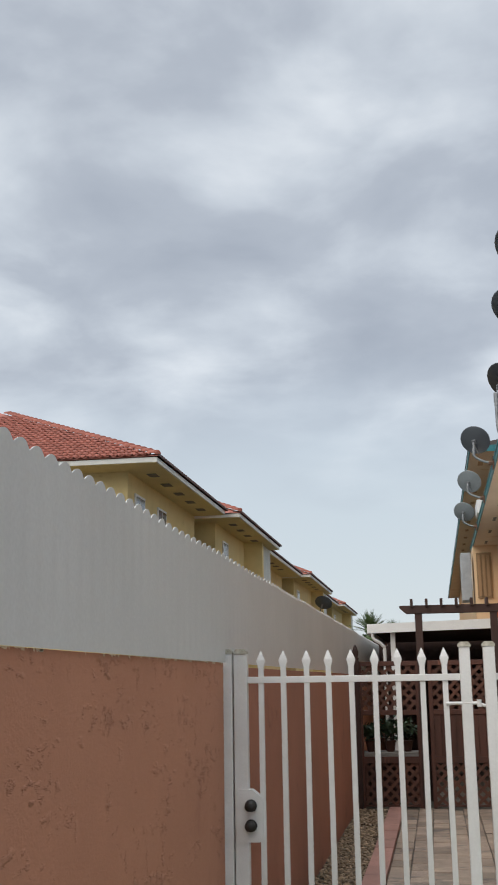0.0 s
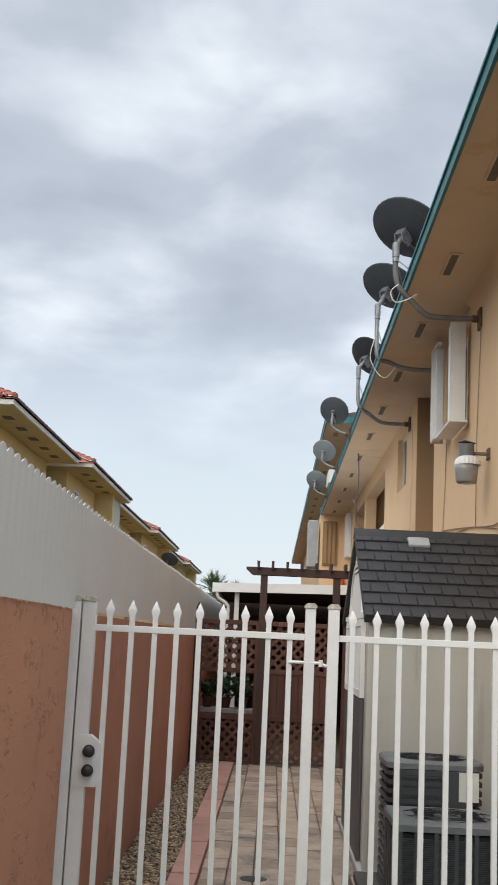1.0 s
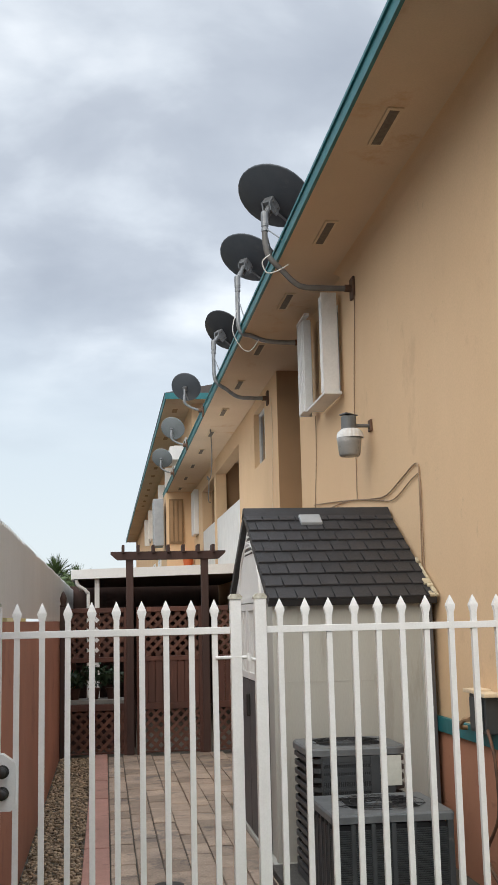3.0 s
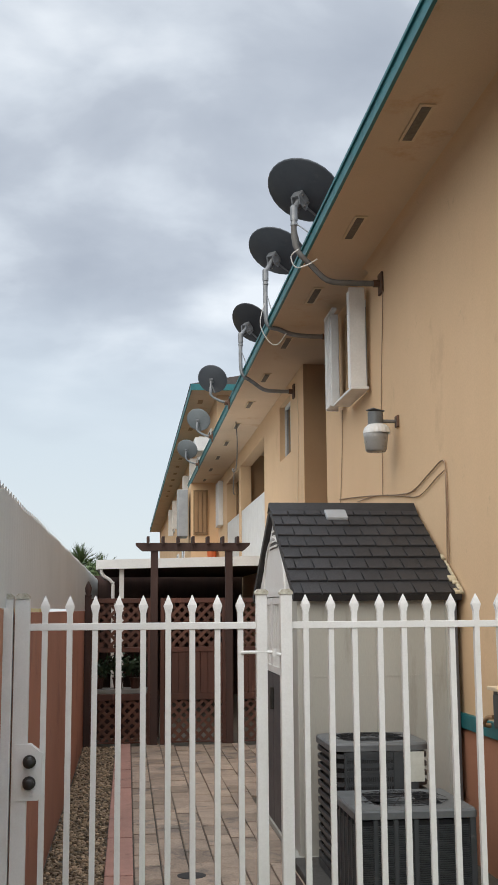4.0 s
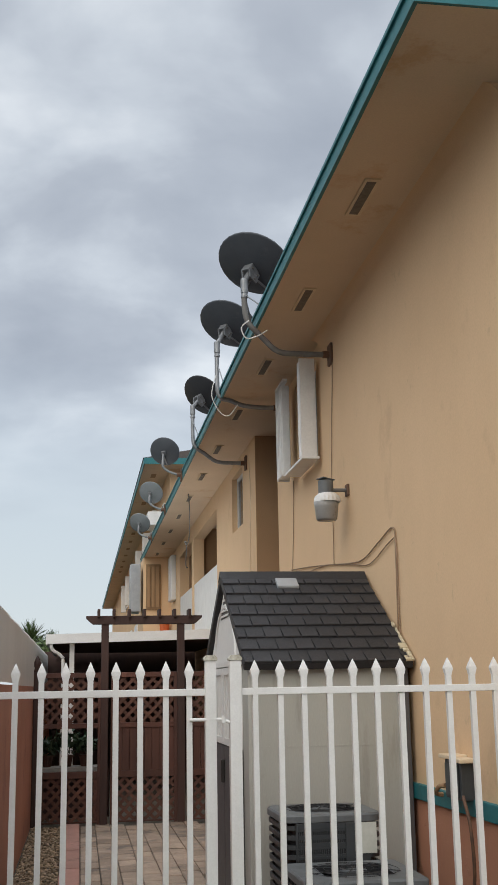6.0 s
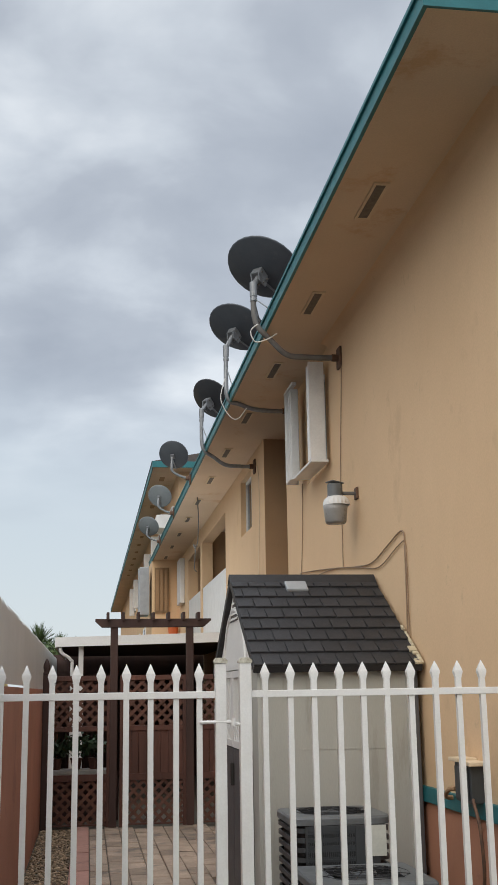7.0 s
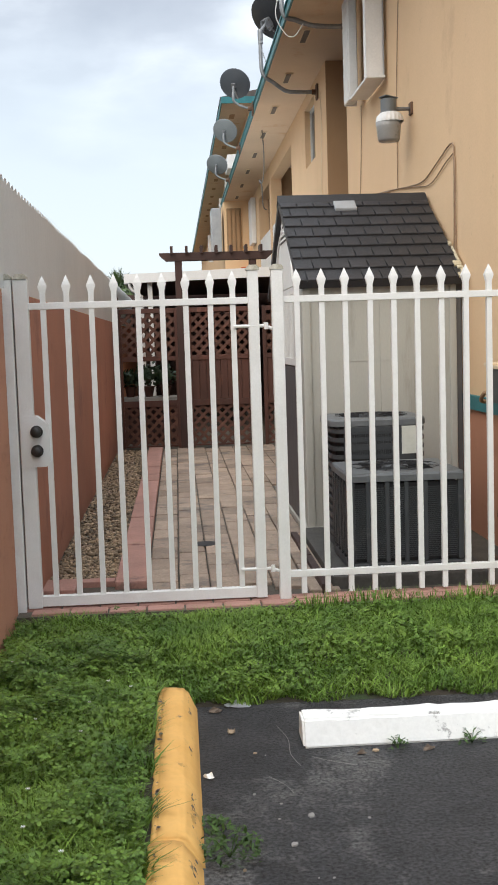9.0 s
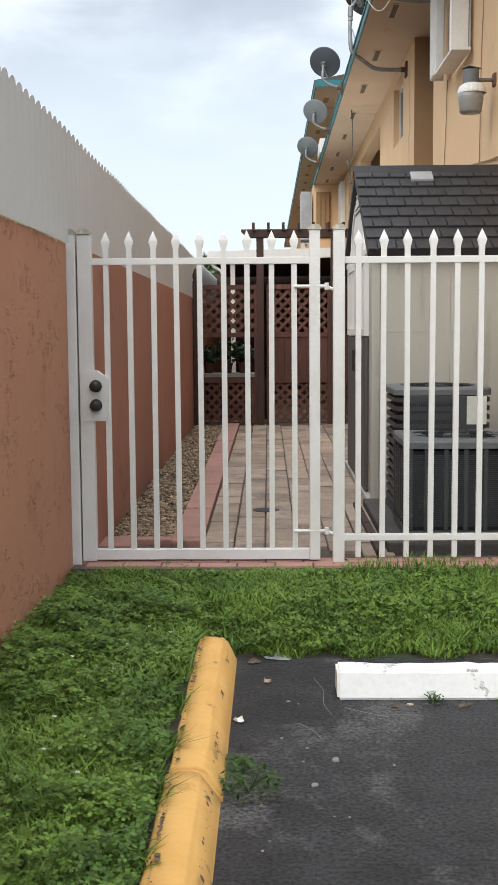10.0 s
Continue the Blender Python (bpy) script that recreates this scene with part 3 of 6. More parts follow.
# ---- satellite dishes ----
def reflector(w=0.36, h=0.32, depth=0.07, n=28, rings=6):
    """A shallow oval bowl with a rolled rim; it opens towards +z of its own axes."""
    vs, fs = [], []
    prof = [(i / rings, depth * (i / rings) ** 2) for i in range(1, rings + 1)]
    prof += [(1.03, depth + 0.004), (1.02, depth - 0.006), (0.99, depth - 0.010)]
    prof += [(i / rings, depth * (i / rings) ** 2 - 0.006) for i in range(rings - 1, 0, -1)]
    vs.append((0, 0, 0))
    for rr, z in prof:
        vs += [(w * rr * math.cos(2 * math.pi * k / n), h * rr * math.sin(2 * math.pi * k / n), z) for k in range(n)]
    vs.append((0, 0, -0.006))
    for k in range(n):
        fs.append((0, 1 + k, 1 + (k + 1) % n))
    for j in range(len(prof) - 1):
        for k in range(n):
            a, b = 1 + j * n, 1 + (j + 1) * n
            fs.append((a + k, b + k, b + (k + 1) % n, a + (k + 1) % n))
    a = 1 + (len(prof) - 1) * n
    for k in range(n):
        fs.append((a + k, len(vs) - 1, a + (k + 1) % n))
    return vs, fs


def aim(centre, facing, spin=0):
    q = Vector(facing).to_track_quat("Z", "Y").to_matrix().to_4x4()
    return Matrix.Translation(centre) @ q @ pose(0, 0, 0, 0, 0, spin)


def satellite_dish(label, mount, path, centre, facing, size, paint, spin=0, braces=True, mast_paint=None):
    """Wall or eave mount, bent mast, clamp head, bowl, feed arm with its receiver."""
    d = thing("satellite_dish", mount, label, "satellite dish", "dishes along the eave")
    o = -Vector(mount)
    loc = [Vector(p) + o for p in path]
    part("mast", tube(BM(), smooth_path(loc, 5), 0.027 if size[0] > 0.26 else 0.019, 10), mast_paint or M_mast, d, smooth=True)
    part("bracket", box(BM(), -0.012 + 0.01, -0.075, -0.1, 0.022, 0.075, 0.1, 0.008), M_rust, d, "rusty steel mounting plate")
    part("hinge", tube(BM(), [(-0.06, 0, 0), (0.0, 0, 0)], 0.035, 10), M_rust, d)
    c = Vector(centre) + o
    f = Vector(facing).normalized()
    mm = aim(c, facing, spin)
    vs, fs = reflector(size[0], size[1], size[0] * 0.2)
    ob = new("reflector", pydata("reflector", vs, fs, paint, True))
    ob.parent, ob.matrix_basis = d, mm
    head = BM()
    top = loc[-1]
    k = 1.0 if size[0] > 0.26 else 0.6
    box(head, -0.055 * k, -0.06 * k, -0.09 * k, 0.055 * k, 0.06 * k, -0.008, 0.01 * k)
    part("clamp_plate", head, M_galv, d, m=mm)
    if size[0] > 0.26:
        # cast head: two cheek plates with their bolts and a ribbed collar
        for sx in (-0.05, 0.038):
            ck = BM()
            prism(ck, [(-0.085, -0.02), (0.05, -0.02), (0.065, -0.09), (0.0, -0.15), (-0.095, -0.13)], "x", sx, sx + 0.012)
            part("cheek_plate", ck, M_galv, d, m=mm)
        for yy, zz in ((-0.06, -0.06), (0.03, -0.06), (-0.05, -0.12)):
            part("bolt", tube(BM(), [(-0.064, yy, zz), (0.064, yy, zz)], 0.0095, 8), M_mast, d, m=mm)
        part("collar", lathe(BM(), [(0.028, -0.16), (0.034, -0.155), (0.034, -0.13), (0.029, -0.128), (0.029, -0.11), (0.035, -0.108), (0.035, -0.085), (0.028, -0.08)], 14, top), M_galv, d)
    part("clamp", lathe(BM(), [(0.028 * k, -0.10), (0.036 * k, -0.09), (0.036 * k, 0.02), (0.028 * k, 0.035)], 14, top), M_galv, d)
    part("elbow", tube(BM(), [top, c - f * 0.06], 0.026 * k, 10), M_galv, d)
    low = mm @ Vector((0, -size[1] * 1.0, size[0] * 0.15))
    feed = c + f * size[0] * 1.15 + Vector((0, 0, -size[1] * 0.55))
    part("feed_arm", tube(BM(), [c - f * 0.03 + Vector((0, 0, -0.05)), low, feed], 0.012, 8), M_galv, d)
    part("receiver", box(BM(), -0.05, -0.04, -0.05, 0.05, 0.04, 0.04, 0.01), M_galv, d, m=aim(feed, -f))
    if braces:
        e = Vector((EAVE_X, mount[1] - 0.3, SOFFIT + 0.07)) + o
        e2 = Vector((EAVE_X, mount[1] + 0.25, SOFFIT + 0.07)) + o
        mid = loc[-1] * 0.55 + loc[-2] * 0.45
        part("brace", tube(BM(), [mid, e], 0.007, 6), M_galv, d)
        part("brace", tube(BM(), [mid, e2], 0.007, 6), M_galv, d)
    return d


def arm_dish(y, zw, x1, x2, ztop):
    return [(WALL_X - 0.06, y, zw), (x1 + 0.2, y, zw), (x1, y, zw + 0.02), ((x1 + x2) / 2, y, (zw + SOFFIT) / 2 + 0.02), (x2 + 0.04, y, SOFFIT), (x2, y, SOFFIT + 0.14), (x2, y, ztop)]


satellite_dish("large dark grey satellite dish on a bent wall mast", (WALL_X - 0.022, 10.75, 4.69), arm_dish(10.75, 4.69, 1.22, 0.915, 5.38), (1.008, 10.86, 5.565), (0.42, 0.40, 0.81), (0.365, 0.355), M_dish, spin=0)
satellite_dish("grey satellite dish on a bent wall mast", (WALL_X - 0.022, 13.45, 4.86), arm_dish(13.45, 4.86, 1.29, 0.985, 5.62), (1.115, 13.56, 5.87), (0.42, 0.40, 0.81), (0.36, 0.35), M_dish, spin=0, mast_paint=M_galv)
satellite_dish("small black satellite dish on a bent wall mast", (WALL_X - 0.022, 16.2, 4.75), arm_dish(16.2, 4.75, 1.30, 0.97, 5.55), (1.105, 16.3, 5.725), (0.60, 0.46, 0.65), (0.33, 0.315), M_dishblack, mast_paint=M_galv)
for y, s, z, paint, lab in ((18.45, 0.238, 5.38, M_dish, "small grey satellite dish on the eave"), (22.0, 0.228, 5.32, M_dishpale, "pale grey satellite dish on the eave"), (26.1, 0.236, 5.335, M_dishpale, "pale grey satellite dish on the eave")):
    satellite_dish(lab, (EAVE_X - 0.03, y, SOFFIT + 0.03), [(EAVE_X - 0.03, y, SOFFIT + 0.03), (EAVE_X - 0.16, y, SOFFIT + 0.06), (EAVE_X - 0.30, y, SOFFIT + 0.14), (EAVE_X - 0.315, y, SOFFIT + 0.25)], (EAVE_X - 0.29, y + 0.06, z), (0.30, 0.75, 0.55), (s, s), paint, braces=False, mast_paint=M_dishpale)

# ---- floodlight on the wall ----
fl = thing("wall_lamp", (WALL_X, 10.28, 3.315), "grey and white barn-style wall lamp, unlit", "lamp")
part("wall_plate", box(BM(), -0.02, -0.05, -0.05, 0, 0.05, 0.05, 0.006), M_rust, fl)
part("arm", tube(BM(), [(-0.01, 0, 0), (-0.12, 0, 0), (-0.14, 0, 0)], 0.016, 10), M_mast, fl)
part("housing", lathe(BM(), [(0.02, 0.084), (0.058, 0.083), (0.066, 0.075), (0.066, -0.02), (0.072, -0.03)], 24, (-0.20, 0, 0)), M_actop, fl, "grey lamp housing")
ribs = BM()
prof = [(0.072, -0.03), (0.104, -0.058), (0.112, -0.085), (0.113, -0.107)]
n = 40
rings = [[ribs.verts.new((-0.19 + (r_ + (0.004 if k % 2 else 0)) * math.cos(2 * math.pi * k / n), (r_ + (0.004 if k % 2 else 0)) * math.sin(2 * math.pi * k / n), z_)) for k in range(n)] for r_, z_ in prof]
for q, s in zip(rings, rings[1:]):
    for k in range(n):
        ribs.faces.new((q[k], q[(k + 1) % n], s[(k + 1) % n], s[k]))
part("lid", box(BM(), -0.06, -0.06, 0.0, 0.06, 0.06, 0.01, 0.004), M_actop, fl, "tilted square lamp lid", m=pose(-0.20, 0, 0.088, 0, 8, 20))
part("reflector", ribs, M_shutter, fl, "white ribbed reflector")
part("bowl", lathe(BM(), [(0.108, -0.107), (0.103, -0.15), (0.092, -0.25), (0.080, -0.268)], 24, (-0.20, 0, 0)), M_bowl, fl, "grey plastic lamp bowl", True)


# ---- cables on the wall ----
def cable(label, pts, r=0.0048, material=None, steps=5):
    b = tube(BM(), smooth_path(pts, steps), r, 6)
    return tagged(part("cable", b, material or M_cable), label, "cable")


CX = WALL_X - 0.012
cable("brown cable running down from the dish bracket", [(CX, 10.67, 4.6), (CX, 10.72, 4.3), (CX, 10.80, 3.9), (CX, 10.85, 3.5), (CX, 10.86, 3.0), (CX, 10.87, 2.74)])
cable("brown cable draped along the wall", [(CX, 12.95, 2.9), (CX, 12.0, 2.83), (CX, 11.05, 2.75), (CX, 10.3, 2.68), (CX, 9.8, 2.66), (CX, 9.3, 2.74), (CX, 8.9, 2.79), (CX, 8.86, 2.6), (CX, 8.88, 2.1), (CX, 8.9, 1.75)], 0.006)
cable("second brown cable draped along the wall", [(CX, 12.0, 2.78), (CX, 11.2, 2.76), (CX, 10.2, 2.66), (CX, 9.6, 2.6), (CX, 9.0, 2.70), (CX, 8.84, 2.66), (CX, 8.83, 2.2), (CX, 8.83, 1.75)], 0.005)
cable("thin cable below the shutter", [(CX, 12.7, 3.85), (CX, 12.75, 3.4), (CX, 12.85, 3.0), (CX, 12.95, 2.6)])
cable("thin cable beside the far window", [(CX, 15.9, 4.7), (CX, 15.8, 4.2), (CX, 15.9, 3.6), (CX, 16.0, 3.0)], 0.006, M_trimpeach)
cable("white loop of cable at the dish mast", [(0.93, 10.6, 4.95), (0.86, 10.6, 4.88), (0.90, 10.6, 4.78), (1.0, 10.6, 4.80), (1.1, 10.6, 4.86)], 0.006, M_cablewhite)
cable("white loop of cable at the second mast", [(0.95, 13.3, 5.2), (0.90, 13.3, 4.95), (1.0, 13.3, 4.75), (1.1, 13.3, 4.72), (1.2, 13.3, 4.85)], 0.006, M_cablewhite)
cable("grey cable hanging below the eave", [(1.27, 20.0, 4.96), (1.29, 20.0, 4.6), (1.28, 20.05, 4.2), (1.24, 20.1, 4.08), (1.22, 20.2, 4.15), (1.27, 20.4, 4.12), (1.5, 23.0, 4.05), (1.73, 25.0, 4.2)], 0.010, M_mast)

# meter box
mb = thing("meter_box", (WALL_X, 7.57, 0.978), "dark grey electrical box on the wall above the teal band", "electrical box")
part("body", box(BM(), -0.10, -0.14, 0.012, -0.001, 0.14, 0.235, 0.008), M_ac, mb)
part("cover", box(BM(), -0.112, -0.11, 0.03, -0.101, 0.11, 0.215, 0.003), M_ac, mb)
part("ledge", box(BM(), -0.12, 0.01, 0.238, -0.001, 0.20, 0.262, 0.006), M_trimpeach, mb, "peach plaster ledge")
part("ledge", box(BM(), -0.12, -0.19, 0.226, -0.001, 0.0, 0.25, 0.006), M_trimpeach, mb, "peach plaster ledge")
part("pipe_stub", tube(BM(), smooth_path([(-0.01, 0.42, 0.0), (-0.08, 0.40, 0.01), (-0.09, 0.30, 0.06), (-0.07, 0.24, 0.07)], 4), 0.014, 8), M_recess, mb)

# ---- garden shed ----
SX0, SX1, SY0, SY1, SYR = 0.575, 1.642, 8.60, 10.90, 9.75
EZ, RZ = 1.83, 2.525
shed = thing("garden_shed", (SX0, SY0, PAVE), "beige plastic garden shed with dark shingled roof", "shed")
shed.matrix_basis = pose(0, 0, 0)
panels = 2
for i in range(panels):
    a = SX0 + (SX1 - SX0) * i / panels
    b = SX0 + (SX1 - SX0) * (i + 1) / panels
    part("wall_panel", box(BM(), a + 0.0005, SY0, PAVE, b - 0.0005, SY0 + 0.05, EZ, 0.0015), M_resin, shed)
part("front_wall", box(BM(), SX0, SY0 + 0.02, PAVE, SX1, SY0 + 0.045, EZ), M_resin, shed)
part("rail", box(BM(), SX0 + 0.05, SY0 - 0.0025, 1.255, SX1 - 0.04, SY0 + 0.01, 1.263), M_resin, shed)
part("corner_post", box(BM(), SX0 - 0.012, SY0 - 0.015, PAVE, SX0 + 0.05, SY0 + 0.06, EZ, 0.012), M_resin, shed)
part("corner_post", box(BM(), SX1 - 0.04, SY0 - 0.012, PAVE, SX1 + 0.012, SY0 + 0.06, EZ, 0.012), M_resin, shed)
# narrow dark strip next to the right corner post
part("edge_trim", box(BM(), SX1 + 0.0125, SY0 + 0.004, PAVE, SX1 + 0.052, SY0 + 0.05, EZ, 0.006), M_door, shed, "dark grey strip at the shed corner")
part("back_wall", box(BM(), SX0, SY1 - 0.05, PAVE, SX1, SY1, EZ), M_resin, shed)
gb = BM()
prism(gb, [(SY0 + 0.06, PAVE), (SY1 - 0.06, PAVE), (SY1 - 0.06, EZ), (SYR, RZ - 0.06), (SY0 + 0.06, EZ)], "x", SX0, SX0 + 0.05)
part("gable_wall", gb, M_resin, shed)
gb = BM()
prism(gb, [(SY0 + 0.06, PAVE), (SY1 - 0.06, PAVE), (SY1 - 0.06, EZ), (SYR, RZ - 0.06), (SY0 + 0.06, EZ)], "x", SX1 - 0.05, SX1)
part("gable_wall", gb, M_resin, shed)
# pale gable panel with an arch, a cross bar and a small louvred triangle near the apex
gp = BM()
prism(gp, [(SY0 + 0.08, EZ - 0.02), (SY1 - 0.08, EZ - 0.02), (SYR, RZ - 0.10)], "x", SX0 - 0.010, SX0 - 0.001)
gable = part("gable_panel", gp, M_resin_white, shed, "pale grey gable panel")
ar = BM()
tube(ar, [(SX0 - 0.012, SYR + 0.62 * math.cos(a), EZ + 0.44 * math.sin(a)) for a in np.linspace(0, math.pi, 19)], 0.013, 6)
box(ar, SX0 - 0.026, SY0 + 0.05, EZ - 0.02, SX0 - 0.011, SY1 - 0.05, EZ + 0.02)
part("gable_trim", ar, M_resin_white, gable, "white gable trim")
gv = BM()
prism(gv, [(SYR - 0.24, RZ - 0.34), (SYR + 0.24, RZ - 0.34), (SYR, RZ - 0.15)], "x", SX0 - 0.014, SX0 - 0.0105)
part("gable_vent", gv, M_door, gable, "dark triangular vent")
for k in range(4):
    hw = 0.22 - 0.05 * k
    part("slat", box(BM(), SX0 - 0.022, SYR - hw, RZ - 0.33 + 0.04 * k, SX0 - 0.0145, SYR + hw, RZ - 0.315 + 0.04 * k), M_resin_white, gable)
# doors in the gable side: dark lower leaf, barred window above
for ya, yb in ((8.90, 9.74), (9.76, 10.60)):
    dd = part("door", box(BM(), SX0 - 0.03, ya, PAVE + 0.04, SX0 - 0.002, yb, 1.22, 0.008), M_door, shed, "dark grey door leaf")
    wv = BM()
    box(wv, SX0 - 0.035, ya, 1.23, SX0 - 0.002, ya + 0.06, 1.80)
    box(wv, SX0 - 0.035, yb - 0.06, 1.23, SX0 - 0.002, yb, 1.80)
    box(wv, SX0 - 0.035, ya + 0.06, 1.23, SX0 - 0.002, yb - 0.06, 1.28)
    box(wv, SX0 - 0.035, ya + 0.06, 1.75, SX0 - 0.002, yb - 0.06, 1.80)
    for k in range(6):
        yk = ya + 0.06 + (yb - ya - 0.12) * (k + 0.7) / 6.4
        box(wv, SX0 - 0.03, yk, 1.28, SX0 - 0.006, yk + 0.022, 1.75)
    part("window_grille", wv, M_resin_white, dd, "white barred shed window")
    # dark sheet that paints the unlit inside of the shed
    part("backing", box(BM(), SX0 - 0.006, ya + 0.06, 1.28, SX0 - 0.001, yb - 0.06, 1.75), M_dark, dd)
part("handle", box(BM(), SX0 - 0.06, 9.70, 0.95, SX0 - 0.03, 9.73, 1.12, 0.008), M_black, shed)
part("plinth", box(BM(), SX0 - 0.04, SY0 - 0.04, PAVE - 0.01, SX1 + 0.01, SY1, PAVE + 0.035, 0.008), M_resin, shed)
# roof slabs with courses of tabs on the front slope
OV = 0.10
rx0, rx1 = SX0 - 0.045, SX1 + 0.062
sl = Vector((0, SYR - (SY0 - OV), RZ - (EZ - 0.02)))
run = sl.length
tilt = math.degrees(math.atan2(sl.z, sl.y))
part("roof_slab", box(BM(), rx0, 0, -0.05, rx1, run + 0.02, -0.002), M_shingle, shed, m=pose(0, SY0 - OV, EZ - 0.02, tilt, 0, 0))
part("roof_slab", box(BM(), rx0, 0, -0.05, rx1, run + 0.02, 0.01), M_shingle, shed, m=Matrix.Translation((0, 2 * SYR, 0)) @ Matrix.Diagonal((1, -1, 1, 1)) @ pose(0, SY0 - OV, EZ - 0.02, tilt, 0, 0))
part("ridge_cap", prism(BM(), [(SYR - 0.1, RZ - 0.05), (SYR, RZ + 0.03), (SYR + 0.1, RZ - 0.05), (SYR, RZ - 0.01)], "x", rx0 - 0.005, rx1 + 0.004), M_shingle, shed)
courses, tabs = 8, 9
tb = BM()
tw = (rx1 - rx0) / tabs
ch = run / courses
vs = [(0.002, 0, 0), (tw - 0.002, 0, 0), (tw - 0.002, 0, 0.013), (0.002, 0, 0.013), (0.002, ch + 0.01, 0.0), (tw - 0.002, ch + 0.01, 0.0), (0.007, 0.004, 0.016), (tw - 0.007, 0.004, 0.016)]
bv = [tb.verts.new(v) for v in vs]
for f in ((0, 1, 2, 3), (3, 2, 7, 6), (6, 7, 5, 4), (0, 3, 6, 4), (1, 5, 7, 2)):
    tb.faces.new([bv[i] for i in f])
tab_me = mesh_of("shingle", tb, M_shingle)
tb = BM()
bv = [tb.verts.new((v[0] if v[0] < tw / 2 else v[0] - tw / 2, v[1], v[2])) for v in vs]
for f in ((0, 1, 2, 3), (3, 2, 7, 6), (6, 7, 5, 4), (0, 3, 6, 4), (1, 5, 7, 2)):
    tb.faces.new([bv[i] for i in f])
half_me = mesh_of("shingle", tb, M_shingle)
roof_m = pose(0, SY0 - OV, EZ - 0.02, tilt, 0, 0)
for j in range(courses):
    off = 0.0 if j % 2 else tw / 2
    if off:
        piece("shingle", half_me, shed, roof_m @ pose(rx0, j * ch, 0))
        piece("shingle", half_me, shed, roof_m @ pose(rx1 - tw / 2, j * ch, 0))
    for i in range(tabs - (1 if off else 0)):
        piece("shingle", tab_me, shed, roof_m @ pose(rx0 + off + i * tw, j * ch + random.uniform(-0.003, 0.003), 0, random.uniform(-0.3, 0.3), 0, random.uniform(-0.5, 0.5)))
part("skylight", box(BM(), 0.95, run - 0.27, 0.0, 1.12, run - 0.12, 0.032, 0.01), M_skylight, shed, "small pale plastic skylight", m=roof_m)
# torn pale edge of the roof beside the wall
for k, (wd, s0, s1) in enumerate(((0.055, -0.004, 0.05), (0.022, 0.05, 0.115), (0.034, 0.125, 0.16), (0.05, 0.165, 0.235), (0.012, 0.235, 0.36), (0.008, 0.36, 0.47), (0.014, 0.50, 0.56))):
    part("worn_edge", box(BM(), rx1 - wd, s0, 0.0, rx1 + 0.008, s1, 0.022, 0.008), M_cream, shed, "peeled pale roof edge", m=roof_m)


# ---- air conditioners ----
def rounded(hx, hy, r, n=5):
    """Outline of a rectangle with round corners."""
    pts = []
    for cx, cy, a0 in ((hx - r, hy - r, 0.0), (-hx + r, hy - r, 0.5), (-hx + r, -hy + r, 1.0), (hx - r, -hy + r, 1.5)):
        pts += [(cx + r * math.cos(math.pi * (a0 + 0.5 * k / n)), cy + r * math.sin(math.pi * (a0 + 0.5 * k / n))) for k in range(n + 1)]
    return pts


def band(hx, hy, r, z0, z1, thick=0.012):
    """A closed hoop of sheet metal round a rounded rectangle."""
    b = BM()
    out, inn = rounded(hx, hy, r), rounded(hx - thick, hy - thick, max(0.004, r - thick))
    rings = [[b.verts.new((x, y, z)) for x, y in p] for p, z in ((out, z0), (out, z1), (inn, z1), (inn, z0))]
    m = len(out)
    for q, w in zip(rings, rings[1:] + rings[:1]):
        for k in range(m):
            b.faces.new((q[k], q[(k + 1) % m], w[(k + 1) % m], w[k]))
    return b


